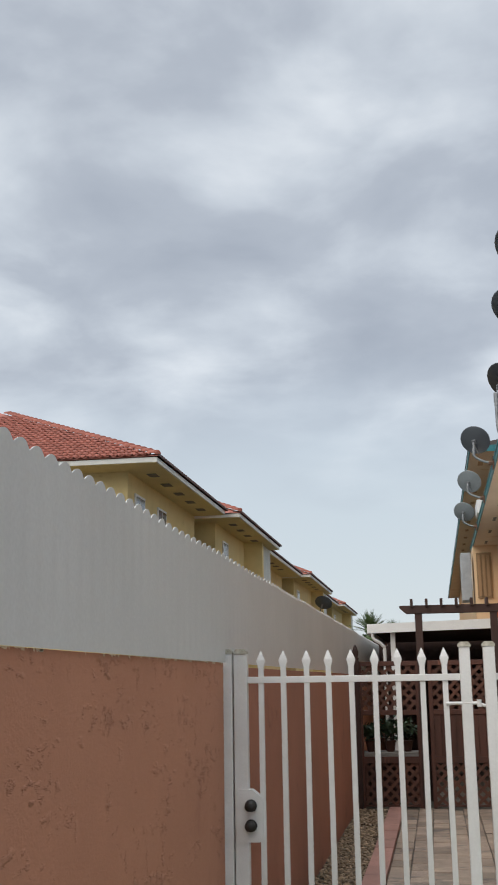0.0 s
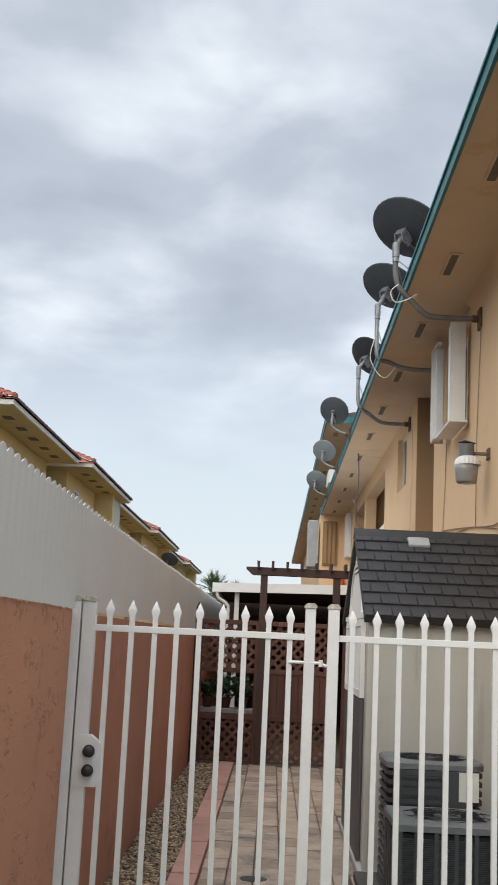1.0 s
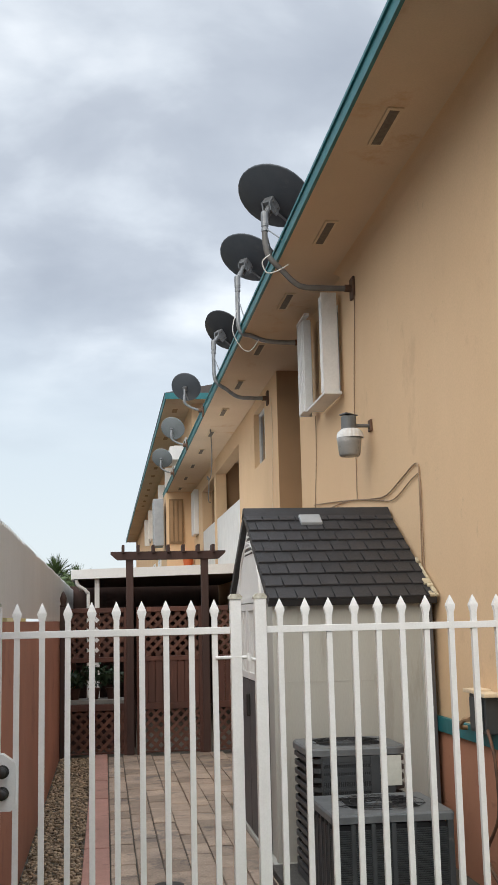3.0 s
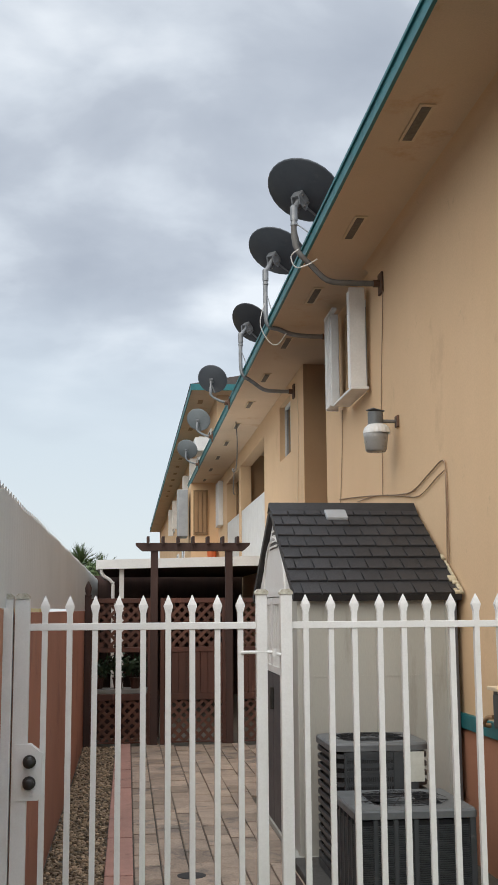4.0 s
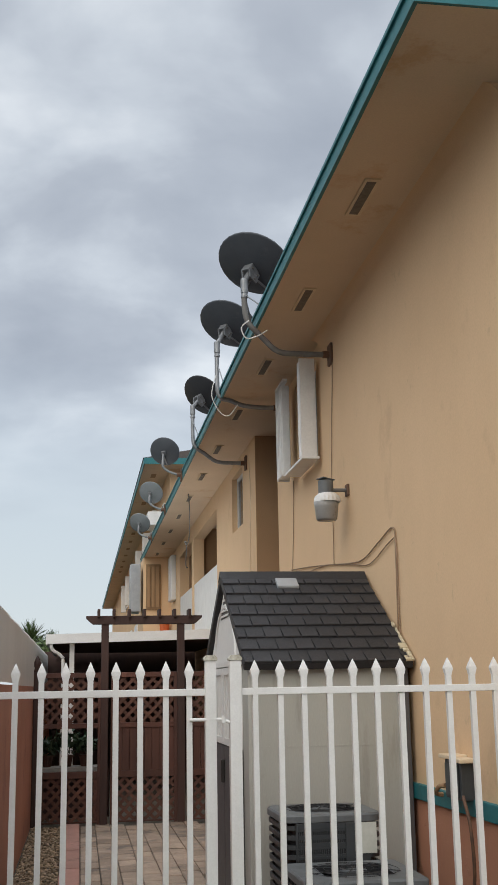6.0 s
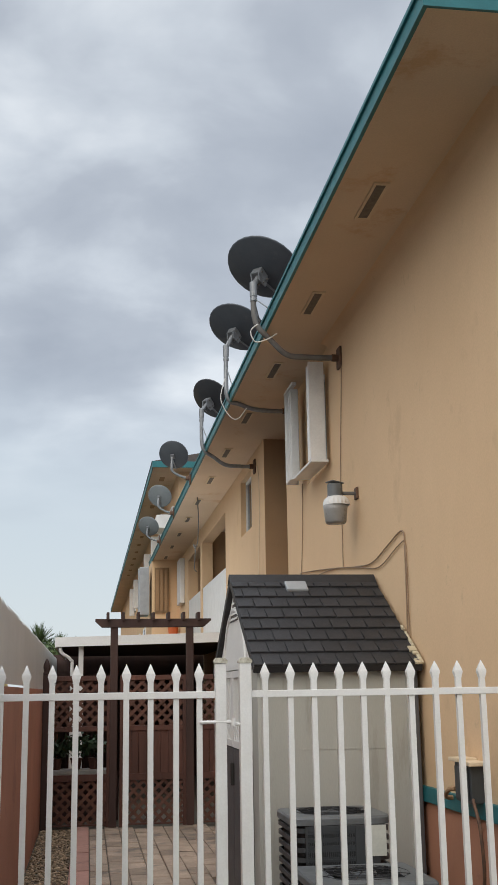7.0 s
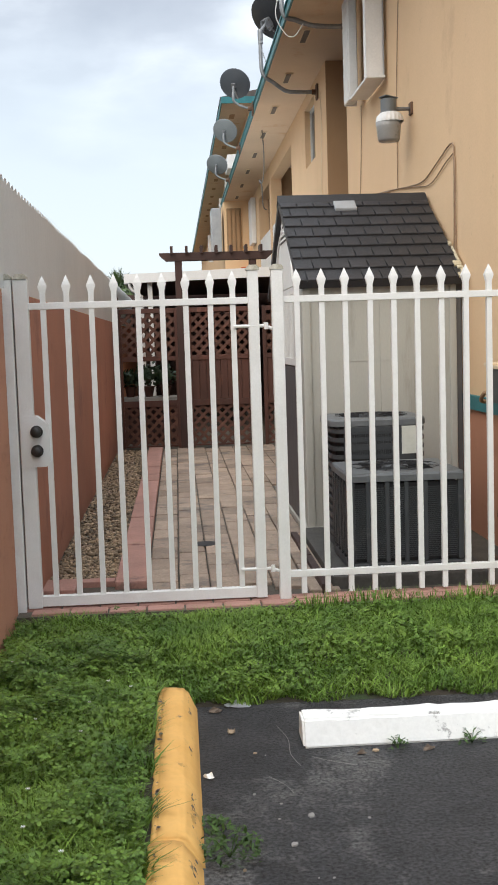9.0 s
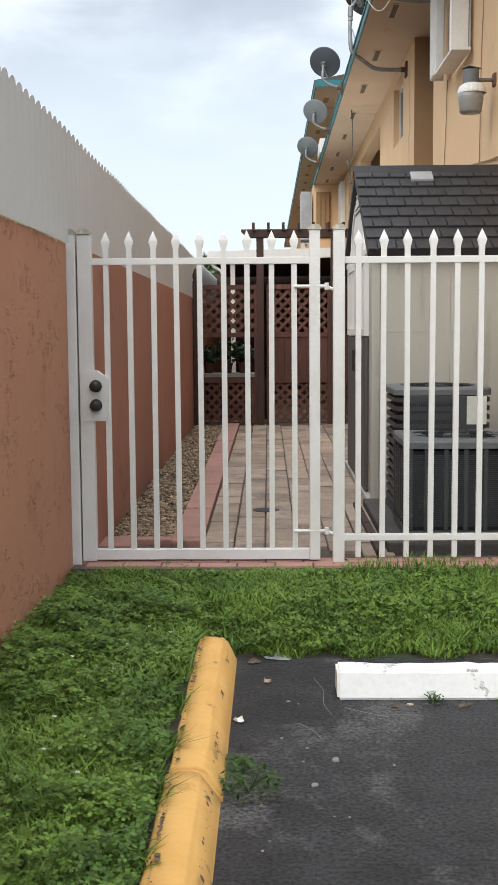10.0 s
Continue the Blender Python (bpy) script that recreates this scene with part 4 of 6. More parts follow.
def fan_top(ac, hx, hy, r, h):
    """Top cover with a round well, the wire guard over it and the fan motor inside."""
    fr = 0.80 * min(hx, hy)
    b = BM()
    n = 48
    sq = rounded(hx + 0.006, hy + 0.006, r, 11)
    ring0 = [b.verts.new((x, y, h - 0.046)) for x, y in sq]
    ring1 = [b.verts.new((x, y, h - 0.012)) for x, y in sq]
    ring2 = [b.verts.new((x * 0.975, y * 0.975, h)) for x, y in sq]
    ang = [math.atan2(y, x) for x, y in sq]
    ring3 = [b.verts.new((fr * 1.06 * math.cos(a), fr * 1.06 * math.sin(a), h)) for a in ang]
    ring4 = [b.verts.new((fr * math.cos(a), fr * math.sin(a), h + 0.003)) for a in ang]
    for q, w in zip((ring0, ring1, ring2, ring3), (ring1, ring2, ring3, ring4)):
        for k in range(n):
            b.faces.new((q[k], q[(k + 1) % n], w[(k + 1) % n], w[k]))
    top = part("top_cover", b, M_actop, ac, "top cover in a lighter grey than the sides")
    wall = BM()
    lip = [[wall.verts.new((fr * math.cos(a), fr * math.sin(a), z)) for a in ang] for z in (h + 0.003, h - 0.045)]
    for k in range(n):
        wall.faces.new((lip[0][k], lip[0][(k + 1) % n], lip[1][(k + 1) % n], lip[1][k]))
    part("well_wall", wall, M_fin, top, "dark inside of the fan well")
    part("fan_well", lathe(BM(), [(fr, -0.052), (fr, -0.044)], 36, (0, 0, h)), M_fin, ac, "dark fan well")
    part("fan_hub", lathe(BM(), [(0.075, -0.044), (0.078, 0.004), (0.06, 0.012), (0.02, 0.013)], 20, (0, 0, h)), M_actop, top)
    g = BM()
    for k in range(3, 12, 2):
        rr = fr * k / 11.3
        tube(g, [(rr * math.cos(a), rr * math.sin(a), h + 0.016 - 0.010 * (k / 11) ** 2) for a in np.linspace(0, 2 * math.pi, 29)], 0.0014, 4)
    for k in range(4):
        a = math.pi * (k + 0.5) / 4
        tube(g, [(-fr * math.cos(a), -fr * math.sin(a), h + 0.006), (0, 0, h + 0.017), (fr * math.cos(a), fr * math.sin(a), h + 0.006)], 0.0026, 4)
    part("fan_guard", g, M_fin, ac, "black wire fan guard")
    for k in range(4):
        a = math.pi * (k + 0.25) / 2
        blade = BM()
        prism(blade, [(0.07, -0.05), (fr * 0.9, -0.10), (fr * 0.92, 0.06), (0.07, 0.05)], "z", -0.002, 0.002)
        part("fan_blade", blade, M_fin, ac, m=pose(0, 0, h - 0.036, 0, 0, math.degrees(a)) @ pose(0, 0, 0, 5, 0, 0))


def condenser(x0, y0, x1, y1, z0, z1, label):
    """Square unit: upright ribs over fine level louvres on all sides."""
    ac = thing("air_conditioner", ((x0 + x1) / 2, (y0 + y1) / 2, z0), label, "air conditioner", "outdoor units beside the shed")
    hx, hy, h = (x1 - x0) / 2, (y1 - y0) / 2, z1 - z0
    part("coil", box(BM(), -hx + 0.03, -hy + 0.03, 0.02, hx - 0.03, hy - 0.03, h - 0.06), M_fin, ac, "black coil fins")
    part("base_pan", box(BM(), -hx, -hy, 0.0, hx, hy, 0.05, 0.01), M_ac, ac)
    fan_top(ac, hx, hy, 0.022, h)
    for sx in (-1, 1):
        for sy in (-1, 1):
            part("corner_post", box(BM(), sx * hx - 0.035 if sx > 0 else -hx, sy * hy - 0.035 if sy > 0 else -hy, 0.05, sx * hx if sx > 0 else -hx + 0.035, sy * hy if sy > 0 else -hy + 0.035, h - 0.045, 0.008), M_ac, ac)
    slots = 36
    for k in range(slots):
        z = 0.07 + (h - 0.15) * (k + 0.5) / slots
        t = (h - 0.15) / slots * 0.27
        part("louvre", box(BM(), -hx + 0.035, -hy + 0.004, z - t, hx - 0.035, -hy + 0.012, z + t), M_ac, ac)
        part("louvre", box(BM(), -hx + 0.004, -hy + 0.035, z - t, -hx + 0.012, hy - 0.035, z + t), M_ac, ac)
    for k in range(1, 6):
        x = -hx + 2 * hx * k / 6
        part("rib", box(BM(), x - 0.013, -hy - 0.001, 0.05, x + 0.013, -hy + 0.014, h - 0.049, 0.004), M_ac, ac)
        part("rib", box(BM(), -hx - 0.001, -hy + 2 * hy * k / 6 - 0.009, 0.05, -hx + 0.014, -hy + 2 * hy * k / 6 + 0.009, h - 0.049, 0.004), M_ac, ac)
    return ac


def round_condenser(x0, y0, x1, y1, z0, z1, label):
    """Unit with round corners, deep wrapped louvres, a grille and a plain service panel in front."""
    ac = thing("air_conditioner", ((x0 + x1) / 2, (y0 + y1) / 2, z0), label, "air conditioner", "outdoor units beside the shed")
    hx, hy, h = (x1 - x0) / 2, (y1 - y0) / 2, z1 - z0
    part("coil", prism(BM(), rounded(hx - 0.03, hy - 0.03, 0.07), "z", 0.02, h - 0.06), M_fin, ac, "black coil fins")
    part("base_pan", prism(BM(), rounded(hx, hy, 0.09), "z", 0.0, 0.05), M_ac, ac)
    fan_top(ac, hx, hy, 0.09, h)
    for k in range(13):
        z = 0.075 + (h - 0.15) * k / 12
        part("louvre", band(hx, hy, 0.09, z - 0.014, z + 0.012), M_ac, ac)
    part("front_panel", box(BM(), -hx + 0.075, -hy - 0.006, 0.05, -hx + 0.09, -hy + 0.012, h - 0.05, 0.004), M_ac, ac)
    part("front_panel", box(BM(), 0.075, -hy - 0.006, 0.05, hx - 0.075, -hy + 0.012, h - 0.05, 0.004), M_ac, ac, "plain grey service panel")
    part("front_panel", box(BM(), -hx + 0.09, -hy - 0.005, h - 0.085, 0.075, -hy + 0.012, h - 0.05, 0.003), M_ac, ac)
    part("grille_back", box(BM(), -hx + 0.09, -hy + 0.002, 0.05, 0.075, -hy + 0.0125, h - 0.085), M_fin, ac, "dark grille opening")
    for k in range(9):
        z = 0.09 + (h - 0.18) * k / 8
        part("grille_bar", box(BM(), -hx + 0.09, -hy - 0.003, z - 0.007, 0.075, -hy + 0.001, z + 0.007), M_ac, ac)
    for k in range(24):
        x = -hx + 0.096 + (hx - 0.027) * k / 24
        part("grille_wire", box(BM(), x, -hy - 0.001, 0.05, x + 0.0035, -hy + 0.0015, h - 0.085), M_ac, ac)
    return ac


front_ac = condenser(0.612, 6.96, 1.264, 7.62, PAVE + 0.05, 0.664, "square dark grey air conditioner condenser behind the fence")
back_ac = round_condenser(0.638, 7.76, 1.238, 8.36, PAVE + 0.05, 0.912, "taller dark grey air conditioner condenser beside the shed")
part("label", box(BM(), 0.140, -0.312, 0.575, 0.262, -0.3065, 0.750), M_label, back_ac, "pale sticker")
# pad colour holds the shadow and black soil around the units
tagged(part("equipment_pad", box(BM(), 0.50, 6.88, PAVE - 0.05, 1.40, 8.50, PAVE + 0.05, 0.012), M_pad), "concrete pad coloured dark for shade and black soil under the air conditioners", "pad", kind="structure")

# ---- white picket fence and gate ----
FY = 6.7


def picket_mesh(z0, z1, tip):
    """A square bar with a flat spear point."""
    b = BM()
    box(b, -0.014, -0.014, z0, 0.014, 0.014, z1 - 0.015)
    ring = [(0.0145, z1 - 0.0155), (0.0205, z1 + 0.008), (0.0235, z1 + 0.018), (0.0215, z1 + 0.026), (0.0105, z1 + 0.052), (0.001, tip)]
    rs = [[b.verts.new((sx * r, sy * min(r, 0.0158), z)) for sx, sy in ((-1, -1), (1, -1), (1, 1), (-1, 1))] for r, z in ring]
    for q, s in zip(rs, rs[1:]):
        for k in range(4):
            b.faces.new((q[k], q[(k + 1) % 4], s[(k + 1) % 4], s[k]))
    b.faces.new(rs[0][::-1])
    b.faces.new(rs[-1])
    return b


def post_cap(parent, x, z, s=0.034):
    b = BM()
    prism(b, [(-s, 0.0), (s, 0.0), (s, 0.012), (s * 0.6, 0.026), (-s * 0.6, 0.026), (-s, 0.012)], "y", -s, s)
    return part("cap", b, M_cap, parent, "weathered post cap", m=pose(x, 0, z))


gate = thing("fence_gate", (-1.1, FY, 0), "white painted metal picket gate, closed", "gate")
gate.matrix_basis = pose(-0.014, FY, 0)
part("stile", box(BM(), -1.128, -0.026, 0.055, -1.054, 0.026, 1.775, 0.004), M_white, gate)
post_cap(gate, -1.091, 1.775)
part("stile", box(BM(), 0.078, -0.028, 0.06, 0.134, 0.028, 1.79, 0.004), M_white, gate)
post_cap(gate, 0.106, 1.79)
part("rail", box(BM(), -1.054, -0.0175, 1.617, 0.078, 0.0175, 1.652, 0.003), M_white, gate)
part("rail", box(BM(), -1.054, -0.024, 0.063, 0.078, 0.024, 0.117, 0.003), M_white, gate)
gate_picket = mesh_of("picket", picket_mesh(0.115, 1.715, 1.79), M_white)
for i in range(9):
    piece("picket", gate_picket, gate, pose(-0.981 + 0.1229 * i, 0, 0, random.uniform(-0.15, 0.15), random.uniform(-0.15, 0.15), random.uniform(-2, 2)))
lockb = BM()
prism(lockb, [(-1.118, 0.805), (-0.998, 0.805), (-0.978, 0.835), (-0.978, 1.025), (-1.038, 1.07), (-1.118, 1.07)], "y", -0.034, 0.034)
lb = part("lock_box", lockb, M_white, gate, "white lock box")
for z in (0.99, 0.89):
    kn = BM()
    lathe(kn, [(0.03, 0.0), (0.032, 0.008), (0.018, 0.012), (0.016, 0.03), (0.026, 0.038), (0.027, 0.055), (0.016, 0.062)], 20)
    part("knob", kn, M_black, lb, "dark bronze knob", True, m=pose(-1.040, -0.034, z, 90, 0, 0))
for z in (1.50, 0.215):
    part("hinge", tube(BM(), [(0.0, -0.02, z), (0.16, -0.02, z), (0.2, -0.02, z - 0.015)], 0.009, 8), M_white, gate)
    part("hinge_barrel", tube(BM(), [(0.168, -0.022, z - 0.018), (0.168, -0.022, z + 0.018)], 0.012, 10), M_white, gate)

fence = thing("picket_fence", (-0.014, FY, 0), "white painted metal picket fence with spear tops", "fence")
part("post", box(BM(), -1.203, -0.03, -0.05, -1.136, 0.03, 1.775, 0.004), M_white, fence)
post_cap(fence, -1.170, 1.775)
part("post", box(BM(), 0.202, -0.03, -0.05, 0.262, 0.03, 1.79, 0.004), M_white, fence)
post_cap(fence, 0.232, 1.79)
part("rail", box(BM(), 0.262, -0.0175, 1.617, 1.736, 0.0175, 1.652, 0.003), M_white, fence)
part("rail", box(BM(), 0.262, -0.0175, 0.160, 1.736, 0.0175, 0.195, 0.003), M_white, fence)
fence_picket = mesh_of("picket", picket_mesh(0.07, 1.715, 1.79), M_white)
for i in range(11):
    piece("picket", fence_picket, fence, pose(0.335 + 0.1275 * i, 0, 0, random.uniform(-0.15, 0.15), random.uniform(-0.15, 0.15), random.uniform(-2, 2)))

# ---- kerb and wheel stop ----
def weather(bm, along, cuts):
    """Cut a long cast block across and knock its upper edges about."""
    axis = 1 if along == 0 else 0
    bmesh.ops.subdivide_edges(bm, edges=[e for e in bm.edges if abs(e.verts[0].co[axis] - e.verts[1].co[axis]) > 0.5], cuts=cuts)
    for v in bm.verts:
        if v.co.z > TAR + 0.02:
            n = noise.noise(v.co * 14) * 0.004 + noise.noise(v.co * 45) * 0.0035
            v.co += Vector((n if axis else 0, 0 if axis else n, n - 0.002))


def kerb_stone(y0, y1, dx, label):
    b = BM()
    prism(b, [(-0.455 + dx, TAR - 0.1), (-0.283 + dx, TAR - 0.1), (-0.286 + dx, TAR + 0.012), (-0.330 + dx, 0.004), (-0.356 + dx, 0.022), (-0.43 + dx, 0.022), (-0.452 + dx, 0.0)], "y", y0, y1)
    bmesh.ops.bevel(b, geom=[e for e in b.edges if e.verts[0].co.z > -0.1 and e.verts[1].co.z > -0.1], offset=0.011, segments=3, affect="EDGES")
    weather(b, 0, 30)
    return tagged(part("kerb", b, M_yellow, None, "", True), label, "kerb", "yellow kerb stones")


def worn_spots(y0, y1, seed):
    """Dark chips where the paint has broken away along the upper edges of the kerb."""
    rng = np.random.default_rng(seed)
    vs, fs = [], []
    for i in range(130):
        left = i % 2 == 0
        y, r = rng.uniform(y0, y1), 0.003 + 0.011 * rng.uniform() ** 3
        if noise.noise((y * 3.1, 0.4 if left else 4.4, seed)) < -0.05:
            continue
        edge = rng.uniform() ** 2
        k = len(vs)
        n = 9
        for a in np.linspace(0, 2 * math.pi, n + 1)[:-1]:
            q = r * (1 + 0.5 * noise.noise((i, 2 * math.cos(a), 2 * math.sin(a))))
            if left:
                x, z = -0.431 + 0.011 * edge + 0.6 * q * math.cos(a), 0.0262
            else:
                u = 0.16 + 0.22 * edge + 8.0 * q * math.cos(a)
                x, z = -0.332 + 0.046 * u + 0.004, 0.008 - 0.08 * u + 0.004
            vs.append((x, y + q * math.sin(a) * 0.9, z))
        fs.append(tuple(range(k, k + n)))
    return pydata("worn_spots", vs, fs, M_chip)


kerb_a = kerb_stone(3.96, 5.35, 0.0, "yellow painted concrete kerb with chipped edges")
kerb_b = kerb_stone(1.6, 3.95, -0.008, "yellow painted concrete kerb beside the grass")
for stone, y0, y1, seed in ((kerb_a, 4.0, 5.3, 3), (kerb_b, 2.6, 3.9, 5)):
    ob = new("worn_spots", worn_spots(y0, y1, seed))
    ob.parent = stone
kerb_stone(-1.0, 1.585, -0.02, "yellow painted concrete kerb beside the grass")
b = BM()
prism(b, [(4.834, TAR), (5.00, TAR), (4.976, 0.024), (4.872, 0.024)], "x", 0.097, 1.93)
bmesh.ops.bevel(b, geom=[e for e in b.edges if max(v.co.z for v in e.verts) > -0.1 and min(v.co.z for v in e.verts) > -0.1], offset=0.009, segments=2, affect="EDGES")
weather(b, 1, 40)
tagged(part("wheel_stop", b, M_stop), "white painted concrete wheel stop with worn paint", "wheel stop")

# ---- lattice fence, arbour and patio cover at the end ----
LY = 15.2


def lattice_panel(parent, x0, x1, z0, z1, y, pitch=0.124, w=0.038):
    """Two crossed layers of laths clipped to the panel."""
    for layer, s in ((0, 1), (1, -1)):
        c = x0 - (z1 - z0)
        while c < x1:
            # lath along (1, s): clip its centre line to the rectangle
            if s > 0:
                xa, xb = max(x0, c), min(x1, c + (z1 - z0))
                if xb - xa > 0.02:
                    za, zb = z0 + xa - c, z0 + xb - c
                    quad = (xa, za, xb, zb)
                else:
                    quad = None
            else:
                xa, xb = max(x0, c), min(x1, c + (z1 - z0))
                quad = (xa, z1 - (xa - c), xb, z1 - (xb - c)) if xb - xa > 0.02 else None
            if quad:
                b = BM()
                xa, za, xb, zb = quad
                d = Vector((xb - xa, 0, zb - za)).normalized()
                nrm = Vector((-d.z, 0, d.x)) * w / 2
                ya, yb = y + layer * 0.009, y + layer * 0.009 + 0.008
                cs = [Vector((xa, 0, za)) + nrm, Vector((xb, 0, zb)) + nrm, Vector((xb, 0, zb)) - nrm, Vector((xa, 0, za)) - nrm]
                lo = [b.verts.new((v.x, ya, v.z)) for v in cs]
                hi = [b.verts.new((v.x, yb, v.z)) for v in cs]
                b.faces.new(lo)
                b.faces.new(hi[::-1])
                for k in range(4):
                    b.faces.new((lo[k], hi[k], hi[(k + 1) % 4], lo[(k + 1) % 4]))
                part("lath", b, M_lattice, parent)
            c += pitch


def lattice_fence(x0, x1, solid, label):
    lf = thing("lattice_fence", (0, 0, 0), label, "fence", "lattice screens")
    for x in (x0, x1 - 0.05):
        part("stile", box(BM(), x, LY - 0.02, PAVE, x + 0.05, LY + 0.03, 1.86, 0.004), M_wood, lf)
    for za, zb in ((1.80, 1.86), (1.19, 1.25), (0.60, 0.68), (PAVE + 0.02, 0.10)):
        part("rail", box(BM(), x0 + 0.05, LY - 0.018, za, x1 - 0.05, LY + 0.026, zb, 0.004), M_wood, lf)
    lattice_panel(lf, x0 + 0.05, x1 - 0.05, 1.25, 1.80, LY)
    lattice_panel(lf, x0 + 0.05, x1 - 0.05, 0.10, 0.60, LY)
    if solid:
        n = int((x1 - x0 - 0.1) / 0.085)
        for i in range(n):
            a = x0 + 0.05 + (x1 - x0 - 0.1) * i / n
            part("board", box(BM(), a + 0.002, LY - 0.006 + 0.003 * (i % 2), 0.68, a + (x1 - x0 - 0.1) / n - 0.002, LY + 0.016, 1.19, 0.003), M_wood, lf)
    return lf


lattice_fence(-1.06, -0.28, False, "red-brown lattice screen with an open middle")
lattice_fence(-0.17, 0.66, True, "red-brown garden gate with lattice panels and boards")
lattice_fence(0.80, 1.70, True, "red-brown lattice screen beside the house wall")
fp = thing("fence_post", (-1.07, LY - 0.06, PAVE), "dark stained post with a pointed finial", "post")
fp.matrix_basis = pose(0, 0, 0)
part("shaft", box(BM(), -1.115, LY - 0.11, PAVE, -1.035, LY - 0.03, 1.88, 0.006), M_woodshade, fp)
part("finial", lathe(BM(), [(0.04, 1.88), (0.045, 1.90), (0.03, 1.915), (0.04, 1.95), (0.042, 1.99), (0.02, 2.05), (0.004, 2.075)], 14, (-1.075, LY - 0.07, 0)), M_woodshade, fp, "", True)

arb = thing("pergola", (-0.02, 0, -0.02), "dark stained wooden pergola arch over the garden gate", "pergola")
for x in (-0.277, 0.672):
    part("post", box(BM(), x, LY - 0.05, PAVE + 0.02, x + 0.092, LY + 0.05, 2.50, 0.006), M_woodshade, arb)
bmx = BM()
prism(bmx, [(-0.47, 2.575), (0.985, 2.575), (0.985, 2.55), (0.93, 2.50), (0.90, 2.475), (-0.385, 2.475), (-0.415, 2.50), (-0.47, 2.55)], "y", LY - 0.07, LY - 0.035)
part("beam", bmx, M_woodshade, arb)
bmx = BM()
prism(bmx, [(-0.47, 2.575), (0.985, 2.575), (0.985, 2.55), (0.93, 2.50), (0.90, 2.475), (-0.385, 2.475), (-0.415, 2.50), (-0.47, 2.55)], "y", LY + 0.06, LY + 0.095)
part("beam", bmx, M_woodshade, arb)
for i in range(7):
    x = -0.33 + 0.19 * i
    part("rafter", box(BM(), x, LY - 0.13, 2.556, x + 0.034, LY + 0.17, 2.655, 0.004), M_woodshade, arb)

# patio cover behind
pc = thing("patio_cover", (0, 0, 0), "white flat patio cover on posts, dark underneath", "patio cover")
part("roof_panel", box(BM(), -1.0, 17.45, 2.39, WALL_X - 0.01, 23.5, 2.44), M_shutter, pc)
# the deep shade under the cover is put into the ceiling colour
part("ceiling_panel", box(BM(), -1.0, 17.46, 2.36, WALL_X - 0.01, 23.5, 2.388), M_woodshade, pc, "patio ceiling coloured dark for its deep shade")
part("fascia", prism(BM(), [(-1.03, 2.305), (WALL_X - 0.01, 2.362), (WALL_X - 0.01, 2.505), (-1.03, 2.44)], "y", 17.37, 17.45), M_shutter, pc, "white fascia gutter")
part("fascia", box(BM(), -1.05, 17.45, 2.30, -1.0, 23.5, 2.445), M_shutter, pc)
part("post", box(BM(), -0.71, 17.5, PAVE, -0.64, 17.57, 2.36, 0.006), M_shutter, pc, "white metal post")
part("downpipe", tube(BM(), smooth_path([(-0.97, 17.4, 2.30), (-0.95, 17.42, 2.22), (-0.82, 17.45, 2.12), (-0.80, 17.46, 1.9), (-0.80, 17.46, 0.1)], 4), 0.025, 8), M_shutter, pc)
# end wall added to close the patio, its shade painted in dark
tagged(part("wall_courtyard_end", box(BM(), -1.35, 23.6, TAR, WALL_X, 23.8, 2.40), M_woodshade), "end wall of the covered patio, shade put into its dark colour", "wall", kind="structure")
tagged(part("wall_patio_side", box(BM(), -1.33, 15.62, TAR, -1.13, 23.6, 1.70), M_red), "terracotta wall along the covered patio", "wall", kind="structure")

# ---- potting table and plants behind the lattice ----
pt = thing("potting_table", (-0.68, 15.75, PAVE), "weathered white potting table behind the lattice", "table")
part("top", box(BM(), -0.40, -0.22, 0.60, 0.40, 0.22, 0.65, 0.006), M_concrete, pt)
part("back_panel", box(BM(), -0.44, 0.24, 0.0, 0.52, 0.262, 0.60), M_woodshade, pt, "dark flat panel behind the table")
for sx in (-0.36, 0.32):
    for sy in (-0.18, 0.14):
        part("leg", box(BM(), sx, sy, 0, sx + 0.04, sy + 0.04, 0.60), M_wood, pt)


def leaf_clump(name, centre, radius, count, size, material, parent=None, squash=0.8, seed=1):
    rng = np.random.default_rng(seed)
    vs, fs = [], []
    for i in range(count):
        d = rng.normal(size=3)
        d /= np.linalg.norm(d)
        p = np.array(centre) + d * radius * rng.uniform(0.3, 1.0) * np.array((1, 1, squash))
        a = rng.normal(size=3)
        a /= np.linalg.norm(a)
        b = np.cross(a, d)
        b /= np.linalg.norm(b) + 1e-6
        s = size * rng.uniform(0.6, 1.3)
        k = len(vs)
        vs += [tuple(p - a * s), tuple(p + b * s * 0.35), tuple(p + a * s), tuple(p - b * s * 0.35)]
        fs.append((k, k + 1, k + 2, k + 3))
    ob = new(name, pydata(name, vs, fs, material))
    if parent:
        ob.parent = parent
    return ob


for k, (x, h) in enumerate(((-0.95, 0.18), (-0.70, 0.26), (-0.48, 0.22))):
    pot = thing("potted_plant", (x, 15.75, PAVE + 0.65), "green pot plant standing on the potting table", "plant", "plants on the table")
    part("pot", lathe(BM(), [(0.05, 0.0), (0.07, 0.12), (0.078, 0.12), (0.078, 0.14), (0.06, 0.14)], 16), M_wood, pot)
    leaf_clump("leaves", (0, 0, 0.14 + h * 0.6), h * 0.85, 150, 0.06, M_grass_plant, pot, seed=40 + k)
can = thing("bucket", (1.25, 24.4, 3.0), "orange plastic bucket hanging on the far balcony", "bucket")
can.matrix_basis = pose(1.55, 29.4, 2.95)
